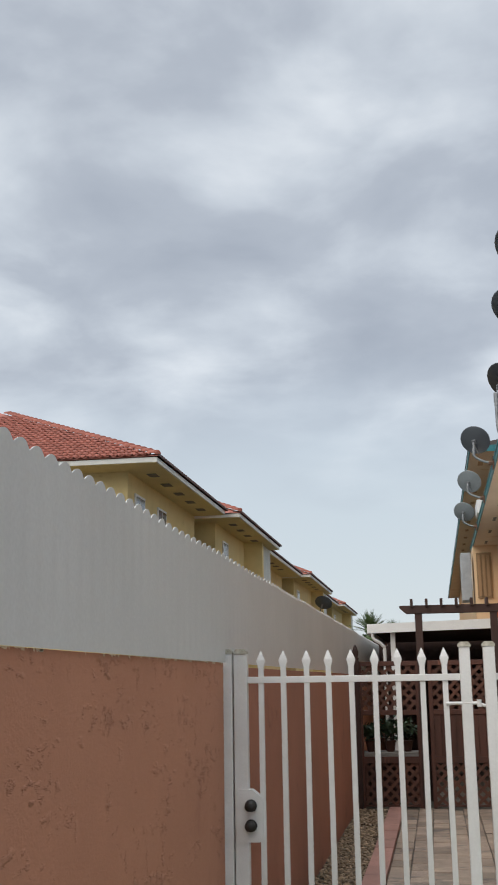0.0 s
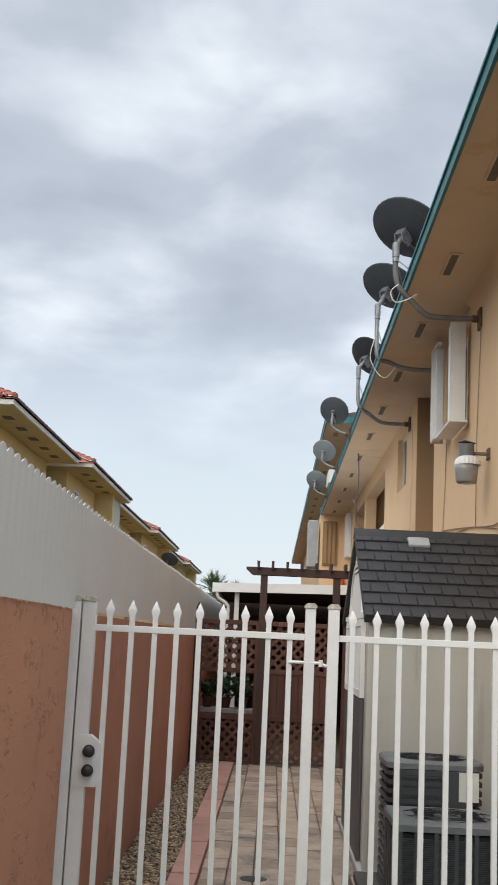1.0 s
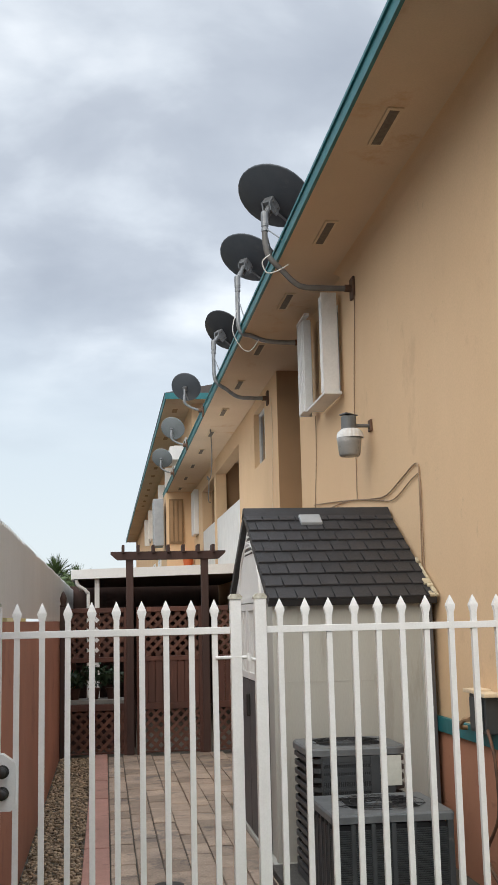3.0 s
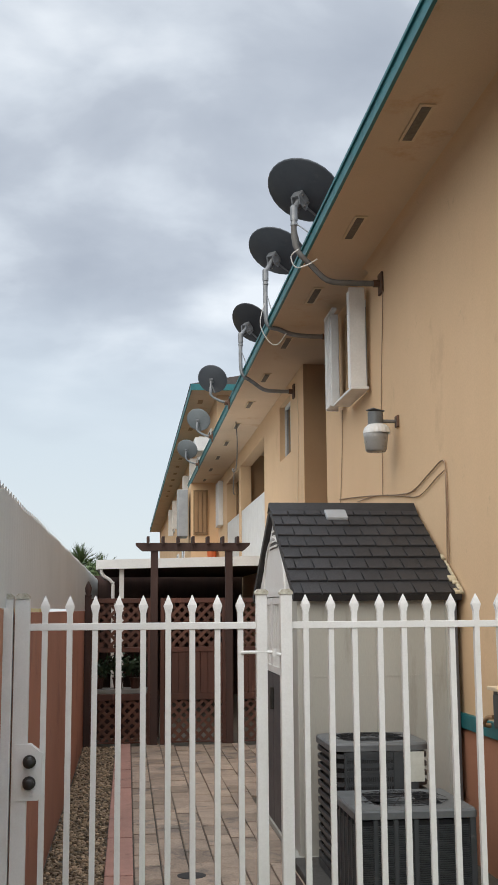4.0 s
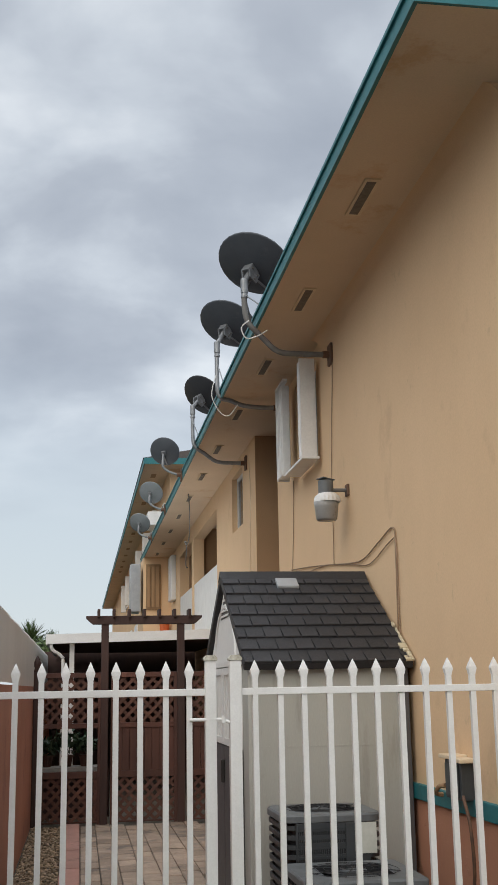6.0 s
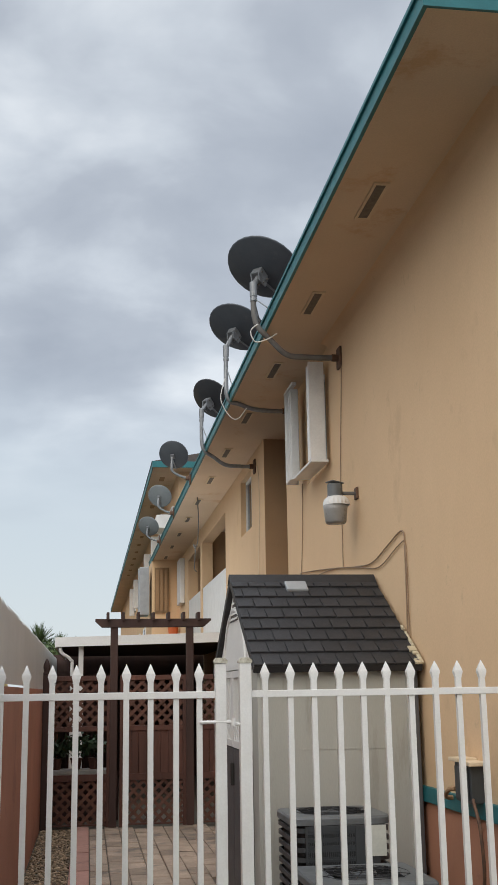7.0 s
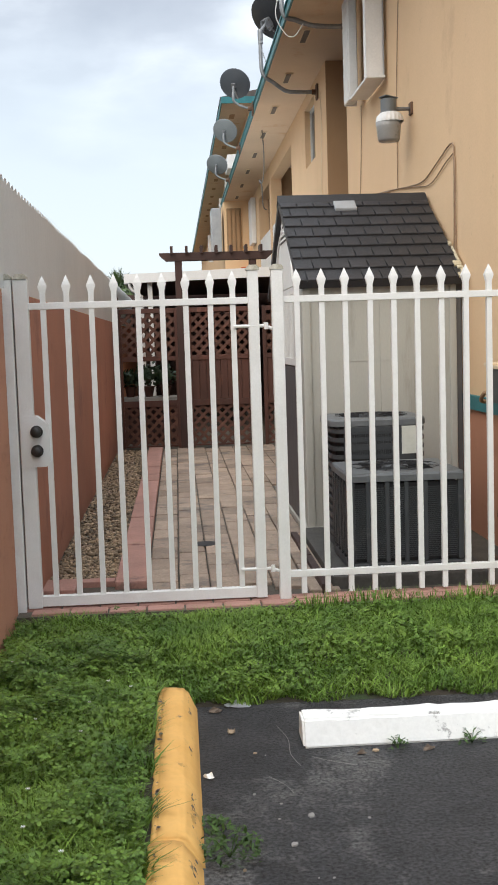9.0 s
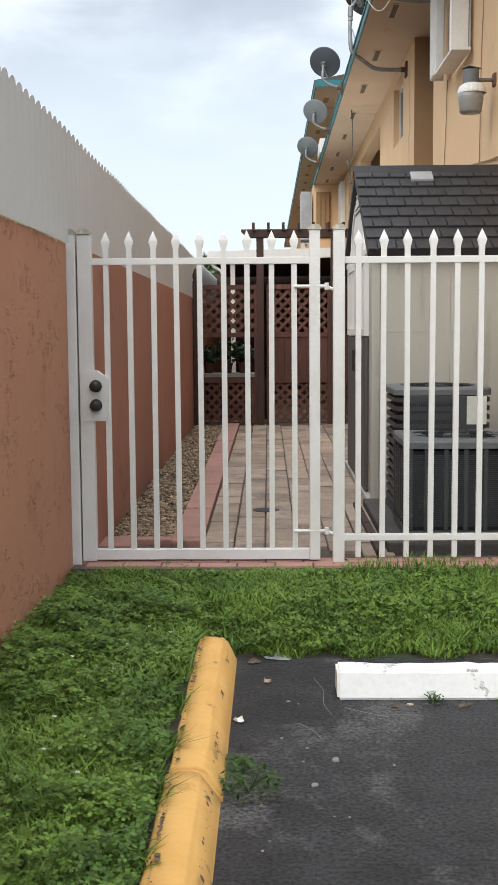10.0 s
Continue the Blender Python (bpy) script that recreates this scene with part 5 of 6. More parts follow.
part("body", lathe(BM(), [(0.10, 0.0), (0.13, 0.30), (0.14, 0.30), (0.14, 0.32), (0.12, 0.32)], 18), M_orange, can)
part("shelf", box(BM(), -0.3, -0.15, -0.05, 0.3, 0.2, -0.002, 0.01), M_shutter, can)

# ---- yellow town houses behind the sheet fence ----
PITCH = 0.45
tile_b = BM()
prof = [(0.115 * math.cos(a), 0.075 * math.sin(a)) for a in np.linspace(0, math.pi, 7)]
lo = [tile_b.verts.new((u, 0.0, v + 0.035)) for u, v in prof]
hi = [tile_b.verts.new((u * 0.82, 0.44, v * 0.82)) for u, v in prof]
li = [tile_b.verts.new((u * 0.86, 0.0, v * 0.82 + 0.03)) for u, v in prof]
for i in range(6):
    tile_b.faces.new((lo[i], hi[i], hi[i + 1], lo[i + 1]))
    tile_b.faces.new((lo[i + 1], li[i + 1], li[i], lo[i]))
TILE = mesh_of("tile", tile_b, M_tile, True)
cap_b = BM()
prof = [(0.15 * math.cos(a), 0.12 * math.sin(a)) for a in np.linspace(0, math.pi, 7)]
lo = [cap_b.verts.new((u, 0.0, v + 0.04)) for u, v in prof]
hi = [cap_b.verts.new((u * 0.85, 0.46, v * 0.85)) for u, v in prof]
li = [cap_b.verts.new((0, 0.0, 0))]
for i in range(6):
    cap_b.faces.new((lo[i], hi[i], hi[i + 1], lo[i + 1]))
    cap_b.faces.new((lo[i], lo[i + 1], li[0]))
CAP = mesh_of("hip_tile", cap_b, M_tile, True)


def town_house(ex, y0, y1, ez, tiles, label, balcony):
    """ex: eave line beside the fence; the hip roof rises away from it."""
    h = thing("town_house", (0, 0, 0), label, "house", "yellow town houses")
    W = 26.0
    wx = ex - 1.35
    part("wall", box(BM(), wx - 0.25, y0 + 1.35, TAR, wx, y1, ez), M_yellowhouse, h)
    part("wall", box(BM(), ex - W + 1.4, y0 + 1.35, TAR, wx - 0.25, y0 + 1.6, ez), M_yellowhouse, h)
    part("soffit", box(BM(), ex - W, y0 + 0.05, ez - 0.05, ex - 0.05, y1, ez), M_yellowhouse, h, "yellow stucco soffit")
    part("fascia", box(BM(), ex - 0.05, y0, ez - 0.03, ex, y1, ez + 0.13), M_fasciawhite, h, "white fascia board")
    part("fascia", box(BM(), ex - W, y0, ez - 0.03, ex - 0.05, y0 + 0.05, ez + 0.13), M_fasciawhite, h, "white fascia board")
    rb = BM()
    run = W / 2
    zb = ez + 0.155
    yr = min(y0 + run, y1)
    top = zb + run * PITCH
    base = [rb.verts.new(v) for v in ((ex + 0.06, y0 - 0.06, zb), (ex + 0.06, y1, zb), (ex - W, y1, zb), (ex - W, y0 - 0.06, zb))]
    r0 = rb.verts.new((ex - run, y0 + run, top))
    r1 = rb.verts.new((ex - run, max(y1, y0 + run + 0.1), top))
    for f in ((base[3], base[0], r0), (base[0], base[1], r1, r0), (base[1], base[2], r1), (base[2], base[3], r0, r1), tuple(base[::-1])):
        rb.faces.new(f)
    roof = part("roof", rb, M_tile, h, "red clay tile hip roof")
    ang = math.degrees(math.atan(PITCH))
    ca, sa = math.cos(math.radians(ang)), math.sin(math.radians(ang))
    if tiles:
        n, rest = 0, BM()
        for j in range(22):
            v = 0.40 * j
            for i in range(64):
                u = 0.25 * i
                if u < v * ca + 0.05 or u > W - v * ca - 0.2:
                    continue
                m = pose(ex - 0.1 - u, y0 - 0.09 + v * ca, zb + 0.005 + v * sa, ang + random.uniform(-0.6, 0.6), 0, random.uniform(-1, 1))
                if n < 290:
                    piece("tile", TILE, roof, m)
                else:
                    k = len(rest.verts)
                    rest.from_mesh(TILE)
                    rest.verts.ensure_lookup_table()
                    for vv in rest.verts[k:]:
                        vv.co = m @ vv.co
                n += 1
        part("tiles", rest, M_tile, roof, "red clay tiles", True)["kind"] = "stuff"
    # hip caps climb from the corner at 45 degrees in plan
    climb = math.degrees(math.atan(PITCH / math.sqrt(2)))
    for j in range(30 if tiles else 7):
        t = 0.29 * j
        piece("hip_tile", CAP, roof, pose(ex - t, y0 + t, zb + 0.05 + t * PITCH, 0, 0, 45) @ pose(0, 0, 0, climb, 0, 0))
    eb = BM()
    yy = y0
    while yy < y1:
        prism(eb, [(yy + 0.02, zb), (yy + 0.28, zb), (yy + 0.23, zb + 0.09), (yy + 0.07, zb + 0.09)], "x", ex - 0.3, ex + 0.09)
        yy += 0.30
    part("eave_tiles", eb, M_tiledark, roof, "dark tile ends along the eave")["kind"] = "stuff"
    for i in range(5):
        yv = y0 + 1.9 + i * 2.0
        if yv < y1 - 0.6:
            part("soffit_vent", box(BM(), ex - 0.85, yv, ez - 0.065, ex - 0.52, yv + 0.6, ez - 0.051), M_vent, h)
    for yw in ((y0 + 2.2, y0 + 5.4) if not balcony else (y0 + 3.0,)):
        win = part("window", box(BM(), wx, yw, ez - 2.4, wx + 0.06, yw + 1.3, ez - 0.65, 0.015), M_shutter, h, "white framed window")
        part("pane", box(BM(), wx + 0.05, yw + 0.08, ez - 2.3, wx + 0.065, yw + 0.62, ez - 0.74), M_glass, win)
        part("pane", box(BM(), wx + 0.05, yw + 0.70, ez - 2.3, wx + 0.065, yw + 1.22, ez - 0.74), M_glass, win)
    if balcony:
        part("pillar", box(BM(), ex - 0.75, y1 - 3.6, TAR, ex - 0.4, y1 - 3.2, ez - 0.05), M_yellowhouse, h, "yellow balcony pillar")
        part("wall", box(BM(), wx, y1 - 3.6, TAR, ex - 0.75, y1 - 3.35, ez - 0.05), M_yellowhouse, h)
        cb = BM()
        pts = [(ex - 0.55 + 0.09 * math.sin(k * 1.9), y1 - 3.1 + k * 0.11) for k in range(26)]
        top_v = [cb.verts.new((x, y, ez - 0.1)) for x, y in pts]
        bot_v = [cb.verts.new((x + 0.03, y, ez - 2.6)) for x, y in pts]
        for k in range(25):
            cb.faces.new((top_v[k], top_v[k + 1], bot_v[k + 1], bot_v[k]))
        part("curtain", cb, M_curtain, h, "white and grey striped curtain", True)
    return h


EZH = 8.66
town_house(-8.70, 35.0, 47.0, 8.72, True, "yellow stucco town house with red tile hip roof", False)
town_house(-8.13, 47.4, 60.0, EZH, False, "yellow town house with a curtained balcony", True)
town_house(-8.85, 60.3, 76.0, EZH, False, "yellow town house with red tile roof", False)
town_house(-8.25, 76.4, 92.5, EZH, False, "yellow town house with a curtained balcony", True)
town_house(-9.0, 92.8, 107.0, EZH, False, "yellow town house with red tile roof", False)
town_house(-8.4, 107.5, 124.0, EZH, False, "yellow town house with a curtained balcony", True)
fd = thing("satellite_dish", (-8.0, 81.0, 6.3), "grey satellite dish in front of the yellow houses", "satellite dish")
vs, fs = reflector(0.66, 0.55, 0.13)
ob = new("reflector", pydata("reflector", vs, fs, M_dish, True))
ob.parent, ob.matrix_basis = fd, aim((0.1, 0, 0.8), (0.3, 0.75, 0.6))
part("mast", tube(BM(), [(-1.55, 0.2, -0.4), (-0.2, 0.0, 0.0), (0.05, -0.04, 0.75)], 0.06, 8), M_mast, fd)


# ---- palms and shrubs beyond ----
def palm(x, y, base, trunk, reach, fronds, seed, label):
    rng = np.random.default_rng(seed)
    p = thing("palm_tree", (x, y, base), label, "palm tree")
    part("trunk", tube(BM(), [(0, 0, 0), (0.05, 0, trunk * 0.5), (0.02, 0, trunk)], [0.16, 0.13, 0.10], 10), M_bark, p, "", True)
    vs, fs = [], []
    for i in range(fronds):
        a = 2 * math.pi * i / fronds + rng.uniform(-0.3, 0.3)
        el = rng.uniform(0.45, 1.5)
        d = np.array((math.cos(a) * math.cos(el), math.sin(a) * math.cos(el), math.sin(el)))
        side = np.array((-math.sin(a), math.cos(a), 0))
        L = reach * rng.uniform(0.7, 1.1)
        for k in range(12):
            t = (k + 1) / 12
            c = np.array((0, 0, trunk)) + d * L * t + np.array((0, 0, -0.30 * L * t * t))
            for s in (-1, 1):
                tip = c + side * s * L * 0.13 * (1 - 0.5 * t) + d * L * 0.22 + np.array((0, 0, -0.03 * L))
                n0 = len(vs)
                w = d * 0.022
                vs += [tuple(c - w), tuple(c + w), tuple(tip)]
                fs.append((n0, n0 + 1, n0 + 2))
    ob = new("crown", pydata("crown", vs, fs, M_palm))
    ob.parent = p
    return p


palm(-2.15, 38.0, TAR, 3.22, 0.9, 60, 5, "green palm beyond the end of the fence")
palm(-1.55, 44.0, TAR, 3.2, 0.9, 44, 6, "smaller green palm beyond the fence")


def shrub(x, y, z, r, h, seed, label):
    t = thing("tree", (x, y, TAR), label, "tree")
    part("trunk", tube(BM(), [(0, 0, 0), (0.05, 0.02, z * 0.5), (0, 0, z)], [0.12, 0.09, 0.05], 8), M_bark, t)
    for k in range(5):
        a = 1.3 * k
        part("limb", tube(BM(), [(0, 0, z * 0.6), (0.5 * r * math.cos(a), 0.5 * r * math.sin(a), z + 0.3 * h)], [0.05, 0.02], 6), M_bark, t)
    leaf_clump("crown", (0, 0, z + 0.2 * h), r, 1400, 0.10, M_palm, t, h / r, seed)


shrub(-1.62, 31.5, 2.45, 0.5, 0.6, 11, "bushy green tree behind the sheet fence")
shrub(-1.45, 26.5, 1.5, 0.45, 0.6, 13, "green shrub behind the sheet fence")
shrub(-0.5, 62.0, 3.3, 1.9, 0.8, 12, "distant green tree over the patio roof")
shrub(2.2, 80.0, 3.6, 2.4, 0.9, 14, "distant green tree over the patio roof")

# ---- paving, edging, gravel ----
edging = thing("stone_edging", (0, 0, 0), "pink concrete edging along the gravel bed", "edging", kind="structure")
for i in range(7):
    y = 7.12 + i * 1.15
    part("edging_stone", box(BM(), -0.715, y, PAVE - 0.05, -0.535, y + 1.145, PAVE + 0.022 + 0.004 * (i % 3), 0.008), M_pink, edging)
part("edging_stone", box(BM(), -1.115, 7.0, PAVE - 0.05, -0.93, 7.30, PAVE + 0.015, 0.008), M_pink, edging)
part("edging_stone", box(BM(), -0.925, 7.20, PAVE - 0.05, -0.72, 7.30, PAVE + 0.012, 0.006), M_pink, edging)

rng = np.random.default_rng(3)
pv, pf = [], []
ico = BM()
bmesh.ops.create_icosphere(ico, subdivisions=1, radius=1.0)
ico_v = np.array([v.co[:] for v in ico.verts])
ico_f = [[v.index for v in f.verts] for f in ico.faces]
ico.free()
for i in range(5200):
    y = 7.32 + (15.1 - 7.32) * rng.uniform() ** 1.25
    c = np.array((rng.uniform(-1.10, -0.725), y, PAVE + rng.uniform(-0.022, 0.004)))
    s = rng.uniform(0.009, 0.021) * np.array((1, rng.uniform(0.6, 1.1), rng.uniform(0.45, 0.8)))
    a = rng.uniform(0, math.pi)
    rot = np.array(((math.cos(a), -math.sin(a), 0), (math.sin(a), math.cos(a), 0), (0, 0, 1)))
    k = len(pv)
    pv += [tuple(c + rot @ (v * s)) for v in ico_v * (1 + 0.12 * rng.normal(size=ico_v.shape))]
    pf += [tuple(k + j for j in f) for f in ico_f]
tagged(new("gravel", pydata("gravel", pv, pf, M_gravel)), "brown and tan pebbles in the bed beside the wall", "gravel", kind="stuff")

paving = thing("brick_paving", (0, 0, 0), "weathered pinkish brick paving of the courtyard", "paving", kind="structure")


def paver_mesh(w, l, material=None):
    b = BM()
    box(b, 0.005, 0.005, -0.04, w - 0.005, l - 0.005, -0.004)
    top = [b.verts.new(v) for v in ((0.011, 0.011, 0.0), (w - 0.011, 0.011, 0.0), (w - 0.011, l - 0.011, 0.0), (0.011, l - 0.011, 0.0))]
    low = [b.verts.new(v) for v in ((0.005, 0.005, -0.004), (w - 0.005, 0.005, -0.004), (w - 0.005, l - 0.005, -0.004), (0.005, l - 0.005, -0.004))]
    b.faces.new(top)
    for k in range(4):
        b.faces.new((low[k], low[(k + 1) % 4], top[(k + 1) % 4], top[k]))
    return mesh_of("paver", b, material or M_paver)


PW, PL = 0.178, 0.36
PAVER = paver_mesh(PW, PL)
for c in range(13):
    x = -0.53 + c * PW
    y = 6.80 + (0.0, 0.17, 0.08, 0.25, 0.13)[c % 5]
    while y < 14.95:
        hidden = (x > 0.45 and 8.6 < y < 11.1) or (x > 0.40 and y < 8.65)
        if not hidden:
            piece("paver", PAVER, paving, pose(x, y, PAVE + rng.uniform(-0.004, 0.004), rng.uniform(-0.5, 0.5), rng.uniform(-0.5, 0.5), rng.uniform(-0.4, 0.4)))
        y += PL
FRONT = paver_mesh(0.20, 0.10, M_pink)
for c in range(13):
    piece("paver", FRONT, paving, pose(-1.12 + c * 0.2, 6.565 + rng.uniform(-0.006, 0.006), PAVE - 0.008 + rng.uniform(-0.004, 0.003), 0, 0, rng.uniform(-1, 1)))
for c in range(13):
    piece("paver", FRONT, paving, pose(-1.17 + c * 0.2, 6.67, PAVE - 0.006 + rng.uniform(-0.003, 0.003), 0, 0, rng.uniform(-1, 1)))
for c in range(3):
    for d in range(2):
        piece("paver", FRONT, paving, pose(-1.12 + c * 0.2 + 0.05 * d, 6.79 + 0.105 * d, PAVE - 0.006, 0, 0, rng.uniform(-1, 1)))
# flat dark disc in place of an irregular stain, not a drain
drain = thing("paving_stain", (-0.17, 8.3, PAVE), "dark round disc standing in for a stain on the paving", "drain")
part("grate", lathe(BM(), [(0.09, 0.002), (0.092, 0.004), (0.08, 0.005), (0.02, 0.005)], 24), M_dark, drain)
for i in range(4):
    tagged(part("edge_board", box(BM(), 0.43, 6.80 + 0.42 * i, PAVE - 0.03, 0.475, 7.21 + 0.42 * i, PAVE + 0.03, 0.006), M_woodshade), "dark timber edging beside the equipment pad", "edging", "timber edging beside the pad", kind="structure")

# ---- lawn ----
def blades(name, label, n, xr, yr, hr, wr, material, seed, lean=0.5, clump=None):
    rng = np.random.default_rng(seed)
    x = rng.uniform(*xr, n)
    y = rng.uniform(*yr, n)
    if clump:
        x, y = x + 0.03 * np.sin(17 * y), y + 0.03 * np.sin(19 * x)
    patch = np.array([noise.noise((a * 1.7, b * 1.7, seed)) for a, b in zip(x, y)])
    h = rng.uniform(*hr, n) * (1 + 0.55 * patch)
    wd = rng.uniform(*wr, n)
    ang = rng.uniform(0, 2 * math.pi, n)
    ln = rng.uniform(0.1, lean, n) * h
    dx, dy = np.cos(ang), np.sin(ang)
    bx, by = -dy * wd / 2, dx * wd / 2
    z = np.array([lawn_z(a, b) for a, b in zip(x, y)]) - 0.004
    v = np.empty((n, 5, 3))
    v[:, 0] = np.stack((x - bx, y - by, z), 1)
    v[:, 1] = np.stack((x + bx, y + by, z), 1)
    v[:, 2] = np.stack((x + bx * 0.8 + dx * ln * 0.35, y + by * 0.8 + dy * ln * 0.35, z + h * 0.6), 1)
    v[:, 3] = np.stack((x - bx * 0.8 + dx * ln * 0.35, y - by * 0.8 + dy * ln * 0.35, z + h * 0.6), 1)
    v[:, 4] = np.stack((x + dx * ln, y + dy * ln, z + h), 1)
    k = 5 * np.arange(n)
    fs = [(a, a + 1, a + 2, a + 3) for a in k] + [(a + 3, a + 2, a + 4) for a in k]
    return tagged(new(name, pydata(name, v.reshape(-1, 3).tolist(), fs, material)), label, "grass", kind="stuff")


def clover(name, label, n, xr, yr, hr, sr, seed):
    """Small three-part leaves on stalks, heaped in low mounds."""
    rng = np.random.default_rng(seed)
    vs, fs = [], []
    for i in range(n):
        x, y = rng.uniform(*xr), rng.uniform(*yr)
        if noise.noise((x * 2.3, y * 2.3, 7.7)) < rng.uniform(-0.5, 0.25):
            continue
        z = lawn_z(x, y) + rng.uniform(*hr) * (1.0 + 1.1 * noise.noise((x * 5.3, y * 5.3, 2.1)))
        s = rng.uniform(*sr)
        a0 = rng.uniform(0, 6.28)
        tx, ty = rng.uniform(-0.5, 0.5, 2)
        for k in range(3):
            a = a0 + k * 2.094
            d = np.array((math.cos(a), math.sin(a)))
            e = np.array((-d[1], d[0]))
            q = len(vs)
            for u, w in ((0.0, 0.0), (0.55, 0.42), (1.0, 0.18), (1.0, -0.18), (0.55, -0.42)):
                p = d * u * s + e * w * s
                vs.append((x + p[0], y + p[1], z + tx * p[0] + ty * p[1] - 0.15 * u * s))
            fs.append((q, q + 1, q + 2, q + 3, q + 4))
    return tagged(new(name, pydata(name, vs, fs, M_clover)), label, "weeds", kind="stuff")


blades("lawn_grass", "short green grass along the fence", 52000, (-1.18, 3.0), (5.37, 6.50), (0.022, 0.060), (0.004, 0.009), M_grass, 21, 2.2, True)
blades("verge_grass", "rough green grass beside the yellow kerb", 26000, (-1.19, -0.47), (2.2, 5.40), (0.025, 0.07), (0.004, 0.009), M_grass, 22, 2.2, True)
clover("verge_weeds", "leafy green weeds in the verge beside the kerb", 26000, (-1.18, -0.455), (2.2, 5.7), (0.02, 0.095), (0.006, 0.018), 23)
clover("lawn_weeds", "leafy green weeds among the grass", 17000, (-1.15, 2.4), (5.40, 6.48), (0.015, 0.06), (0.007, 0.018), 24)
blades("tall_grass", "taller grass tufts against the fence", 900, (0.25, 1.8), (6.48, 6.60), (0.05, 0.12), (0.004, 0.008), M_grass, 25, 0.9)


def tuft(x, y, r, n, h, seed, label):
    rng = np.random.default_rng(seed)
    t = thing("weed", (x, y, TAR), label, "weed", "weeds on the asphalt")
    vs, fs = [], []
    for i in range(n):
        a, rr = rng.uniform(0, 6.28), r * math.sqrt(rng.uniform())
        p = np.array((rr * math.cos(a), rr * math.sin(a), h * rng.uniform(0.1, 1.0) * (1 - 0.6 * rr / r)))
        d = rng.normal(size=3) * (1, 1, 0.5)
        d /= np.linalg.norm(d)
        e = np.cross(d, (0, 0, 1.0))
        e /= np.linalg.norm(e) + 1e-6
        s = rng.uniform(0.008, 0.018)
        q = len(vs)
        vs += [tuple(p - d * s), tuple(p + e * s * 0.4), tuple(p + d * s), tuple(p - e * s * 0.4)]
        fs.append((q, q + 1, q + 2, q + 3))
    ob = new("leaves", pydata("leaves", vs, fs, M_weed))
    ob.parent = t
    st = BM()
    for i in range(6):
        a = i * 1.05
        tube(st, [(0, 0, 0), (0.4 * r * math.cos(a), 0.4 * r * math.sin(a), 0.45 * h), (0.7 * r * math.cos(a), 0.7 * r * math.sin(a), 0.55 * h)], 0.0018, 4)
    part("stems", st, M_weed, t)


tuft(-0.215, 4.02, 0.10, 190, 0.12, 31, "small green weed growing beside the kerb")
tuft(-0.25, 4.22, 0.06, 70, 0.05, 32, "small green weed growing beside the kerb")
tuft(0.44, 4.81, 0.045, 26, 0.06, 33, "tiny weed at the wheel stop")
tuft(0.72, 4.81, 0.05, 32, 0.08, 34, "tiny weed at the wheel stop")

# litter: pale stones and leaf scraps on the asphalt
rng = np.random.default_rng(8)
for i in range(16):
    x, y = (rng.uniform(-0.24, 0.1), rng.uniform(3.6, 5.3)) if i % 2 else (rng.uniform(-0.2, 1.5), rng.uniform(3.4, 4.8))
    s = rng.uniform(0.003, 0.007) if i > 2 else rng.uniform(0.010, 0.015)
    b = BM()
    bmesh.ops.create_icosphere(b, subdivisions=1, radius=s)
    for v in b.verts:
        v.co = Vector((v.co.x * 1.3, v.co.y, v.co.z * 0.55)) * (1 + 0.2 * noise.noise(v.co * 90 + Vector((i, 0, 0))))
    tagged(part("pebble", b, M_concrete if i % 3 else M_gravel, m=pose(x, y, TAR + 0.3 * s, 0, 0, rng.uniform(0, 180))), "small pale stone lying on the asphalt", "pebble", "loose stones on the asphalt")

# brown hose hanging beside the meter
hose = thing("garden_hose", (WALL_X - 0.05, 7.3, PAVE), "brown garden hose looped against the wall", "hose")
part("coil", tube(BM(), smooth_path([(0.01, 0.25, 0.92), (-0.05, 0.1, 0.95), (-0.07, -0.05, 0.8), (-0.05, 0.0, 0.5), (-0.06, 0.2, 0.25), (-0.08, -0.1, 0.12), (-0.1, -0.4, 0.02), (-0.12, -0.2, 0.012), (-0.1, 0.3, 0.012)], 6), 0.010, 8), M_rust, hose, "", True)

# chipped plaster along the wall top, white flowers, litter
rng = np.random.default_rng(12)
vs, fs = [], []
for i in range(90):
    y, w, d = rng.uniform(2.6, 6.6), rng.uniform(0.008, 0.05), rng.uniform(0.003, 0.012)
    k = len(vs)
    x = RW - 0.0635
    vs += [(x, y, 1.7295), (x, y + w, 1.7295), (x, y + w * 0.8, 1.7295 - d), (x, y + w * 0.3, 1.7295 - d * 0.8), (x - 0.02, y, 1.7305), (x - 0.02, y + w, 1.7305)]
    fs += [(k, k + 1, k + 2, k + 3), (k, k + 4, k + 5, k + 1)]
tagged(new("plaster_chips", pydata("plaster_chips", vs, fs, M_trimpeach)), "pale chipped plaster along the wall top", "plaster", kind="stuff")
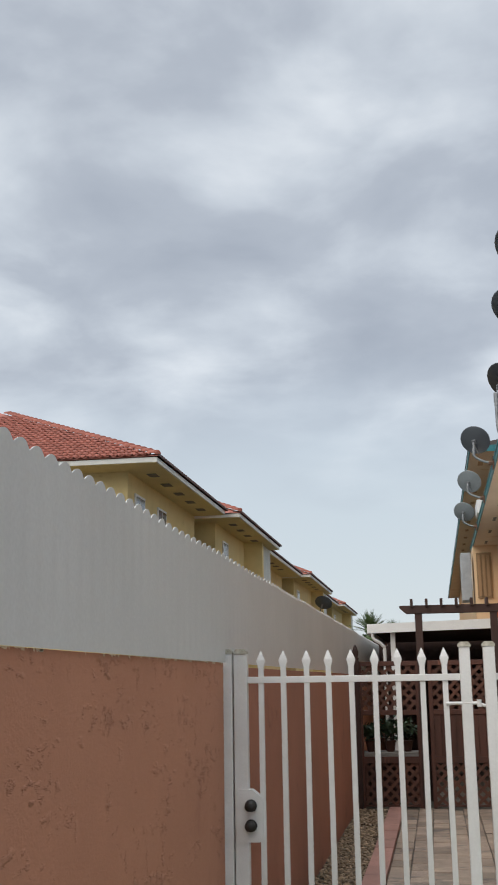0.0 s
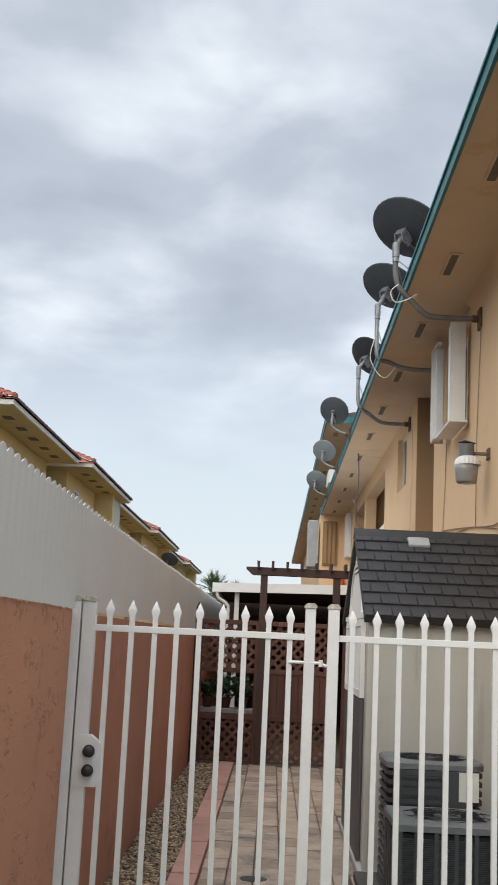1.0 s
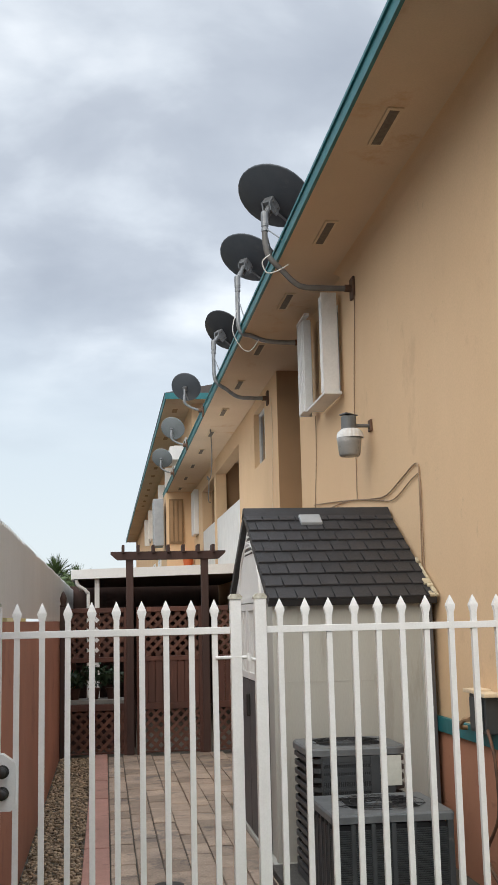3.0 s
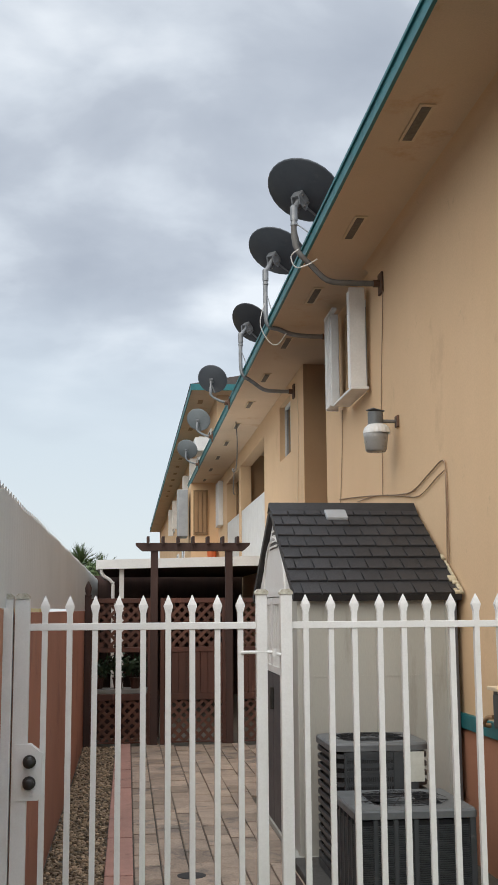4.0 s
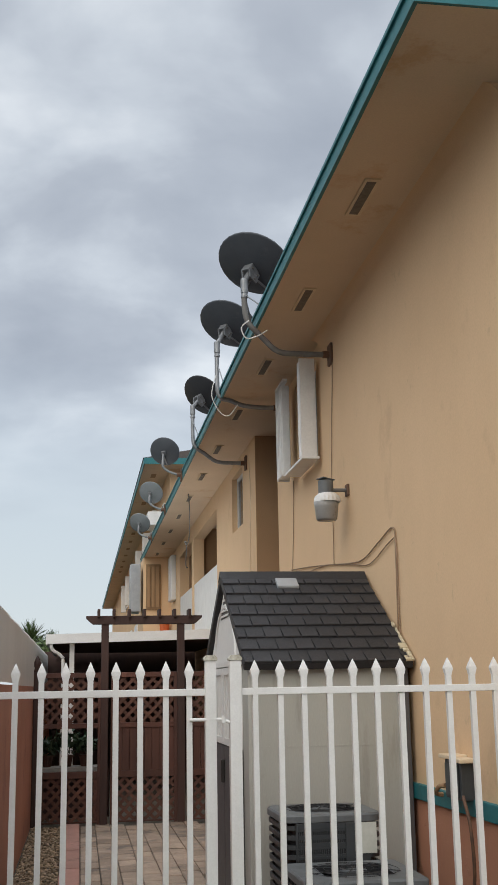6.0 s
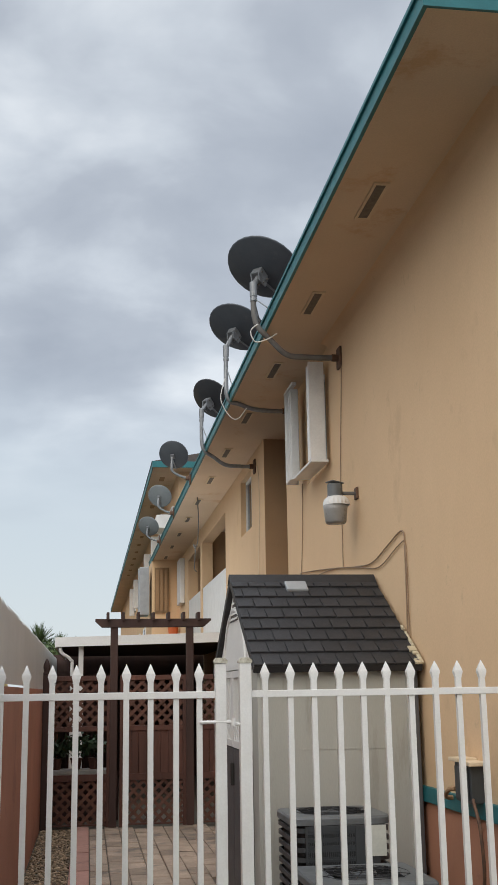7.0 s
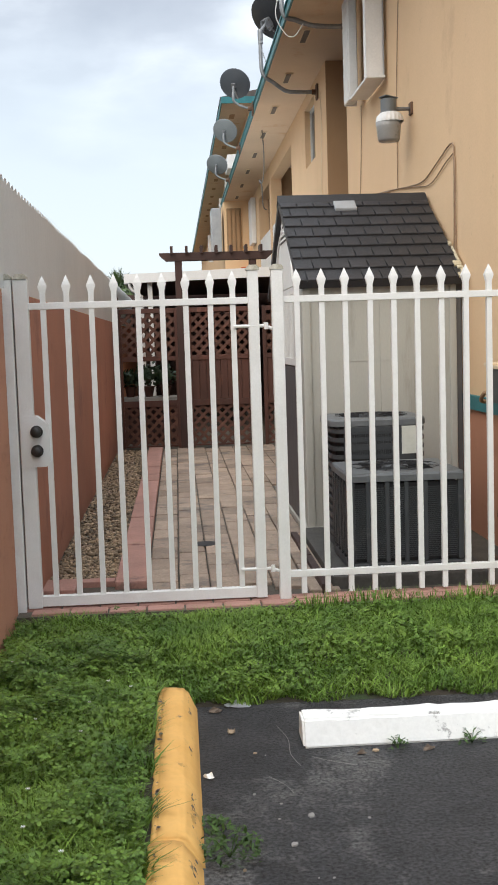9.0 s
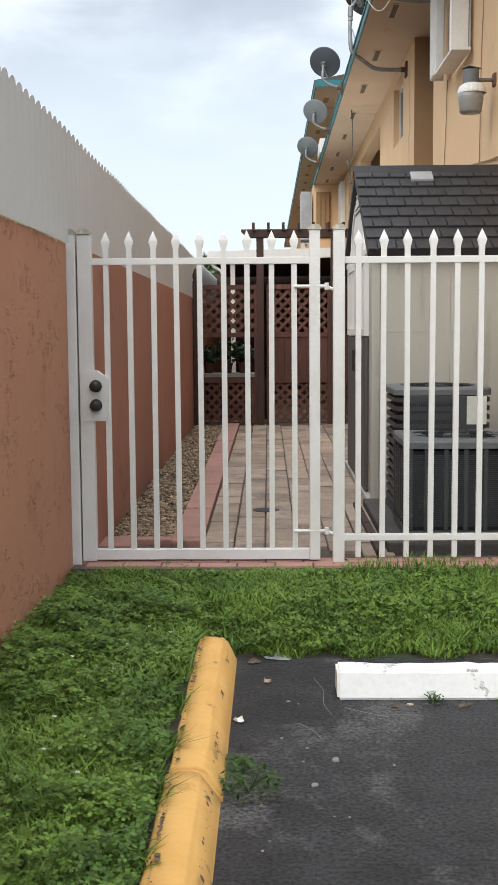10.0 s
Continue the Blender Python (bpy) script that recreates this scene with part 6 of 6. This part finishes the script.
for i in range(9):
    x, y = rng.uniform(-1.1, -0.55), rng.uniform(3.6, 5.6)
    fw = thing("flower", (x, y, lawn_z(x, y)), "tiny white flower in the grass", "flower", "white flowers in the verge")
    part("stem", tube(BM(), [(0, 0, 0), (0.004, 0, 0.05), (0.006, 0.003, 0.085)], 0.0014, 5), M_clover, fw)
    pb = BM()
    for k in range(6):
        a = k * 1.047
        c = [(0.002 * math.cos(a + 0.5), 0.004 * math.sin(a + 0.5)), (0.008 * math.cos(a + 0.3), 0.008 * math.sin(a + 0.3)), (0.008 * math.cos(a - 0.3), 0.008 * math.sin(a - 0.3)), (0.004 * math.cos(a - 0.5), 0.004 * math.sin(a - 0.5))]
        pb.faces.new([pb.verts.new((0.006 + u, 0.003 + v, 0.085 + 0.004 * (j in (1, 2)))) for j, (u, v) in enumerate(c)])
    part("petals", pb, M_shutter, fw)
for i, (x, y, sx, m_) in enumerate(((-0.12, 5.36, 0.06, M_skylight), (-0.21, 5.30, 0.035, M_bark), (-0.16, 5.05, 0.028, M_gravel), (-0.26, 4.62, 0.03, M_stop), (0.3, 4.76, 0.02, M_bark), (0.55, 4.77, 0.025, M_bark), (0.95, 4.77, 0.02, M_bark))):
    b = BM()
    pts = [(math.cos(a) * sx * (1 + 0.3 * noise.noise((i, a, 0))), math.sin(a) * sx * 0.55 * (1 + 0.4 * noise.noise((i, a, 3)))) for a in np.linspace(0, 2 * math.pi, 9)[:-1]]
    lo = [b.verts.new((u, v, 0.004 * math.sin(5 * u / sx))) for u, v in pts]
    hi = [b.verts.new((u * 0.85, v * 0.85, 0.007 + 0.008 * math.cos(3 * u / sx))) for u, v in pts]
    for k in range(8):
        b.faces.new((lo[k], lo[(k + 1) % 8], hi[(k + 1) % 8], hi[k]))
    b.faces.new(hi)
    tagged(part("litter", b, m_, m=pose(x, y, TAR + 0.004, 0, 0, 40 * i)), "crumpled scrap lying on the asphalt edge", "litter", "scraps on the asphalt")

# pale scratches in the asphalt
for i, pts in enumerate((((0.02, 5.1), (0.05, 4.95), (0.045, 4.8), (0.07, 4.68)), ((0.12, 4.86 - 0.1), (0.2, 4.70), (0.27, 4.66)), ((-0.05, 4.6), (0.0, 4.52), (0.02, 4.45)))):
    pts = smooth_path([(x, y, TAR - 0.0005) for x, y in pts], 5)
    tagged(part("scratch", tube(BM(), pts, 0.0014, 4), M_concrete), "thin pale scratch in the asphalt", "scratch", "scratches in the asphalt", kind="structure")
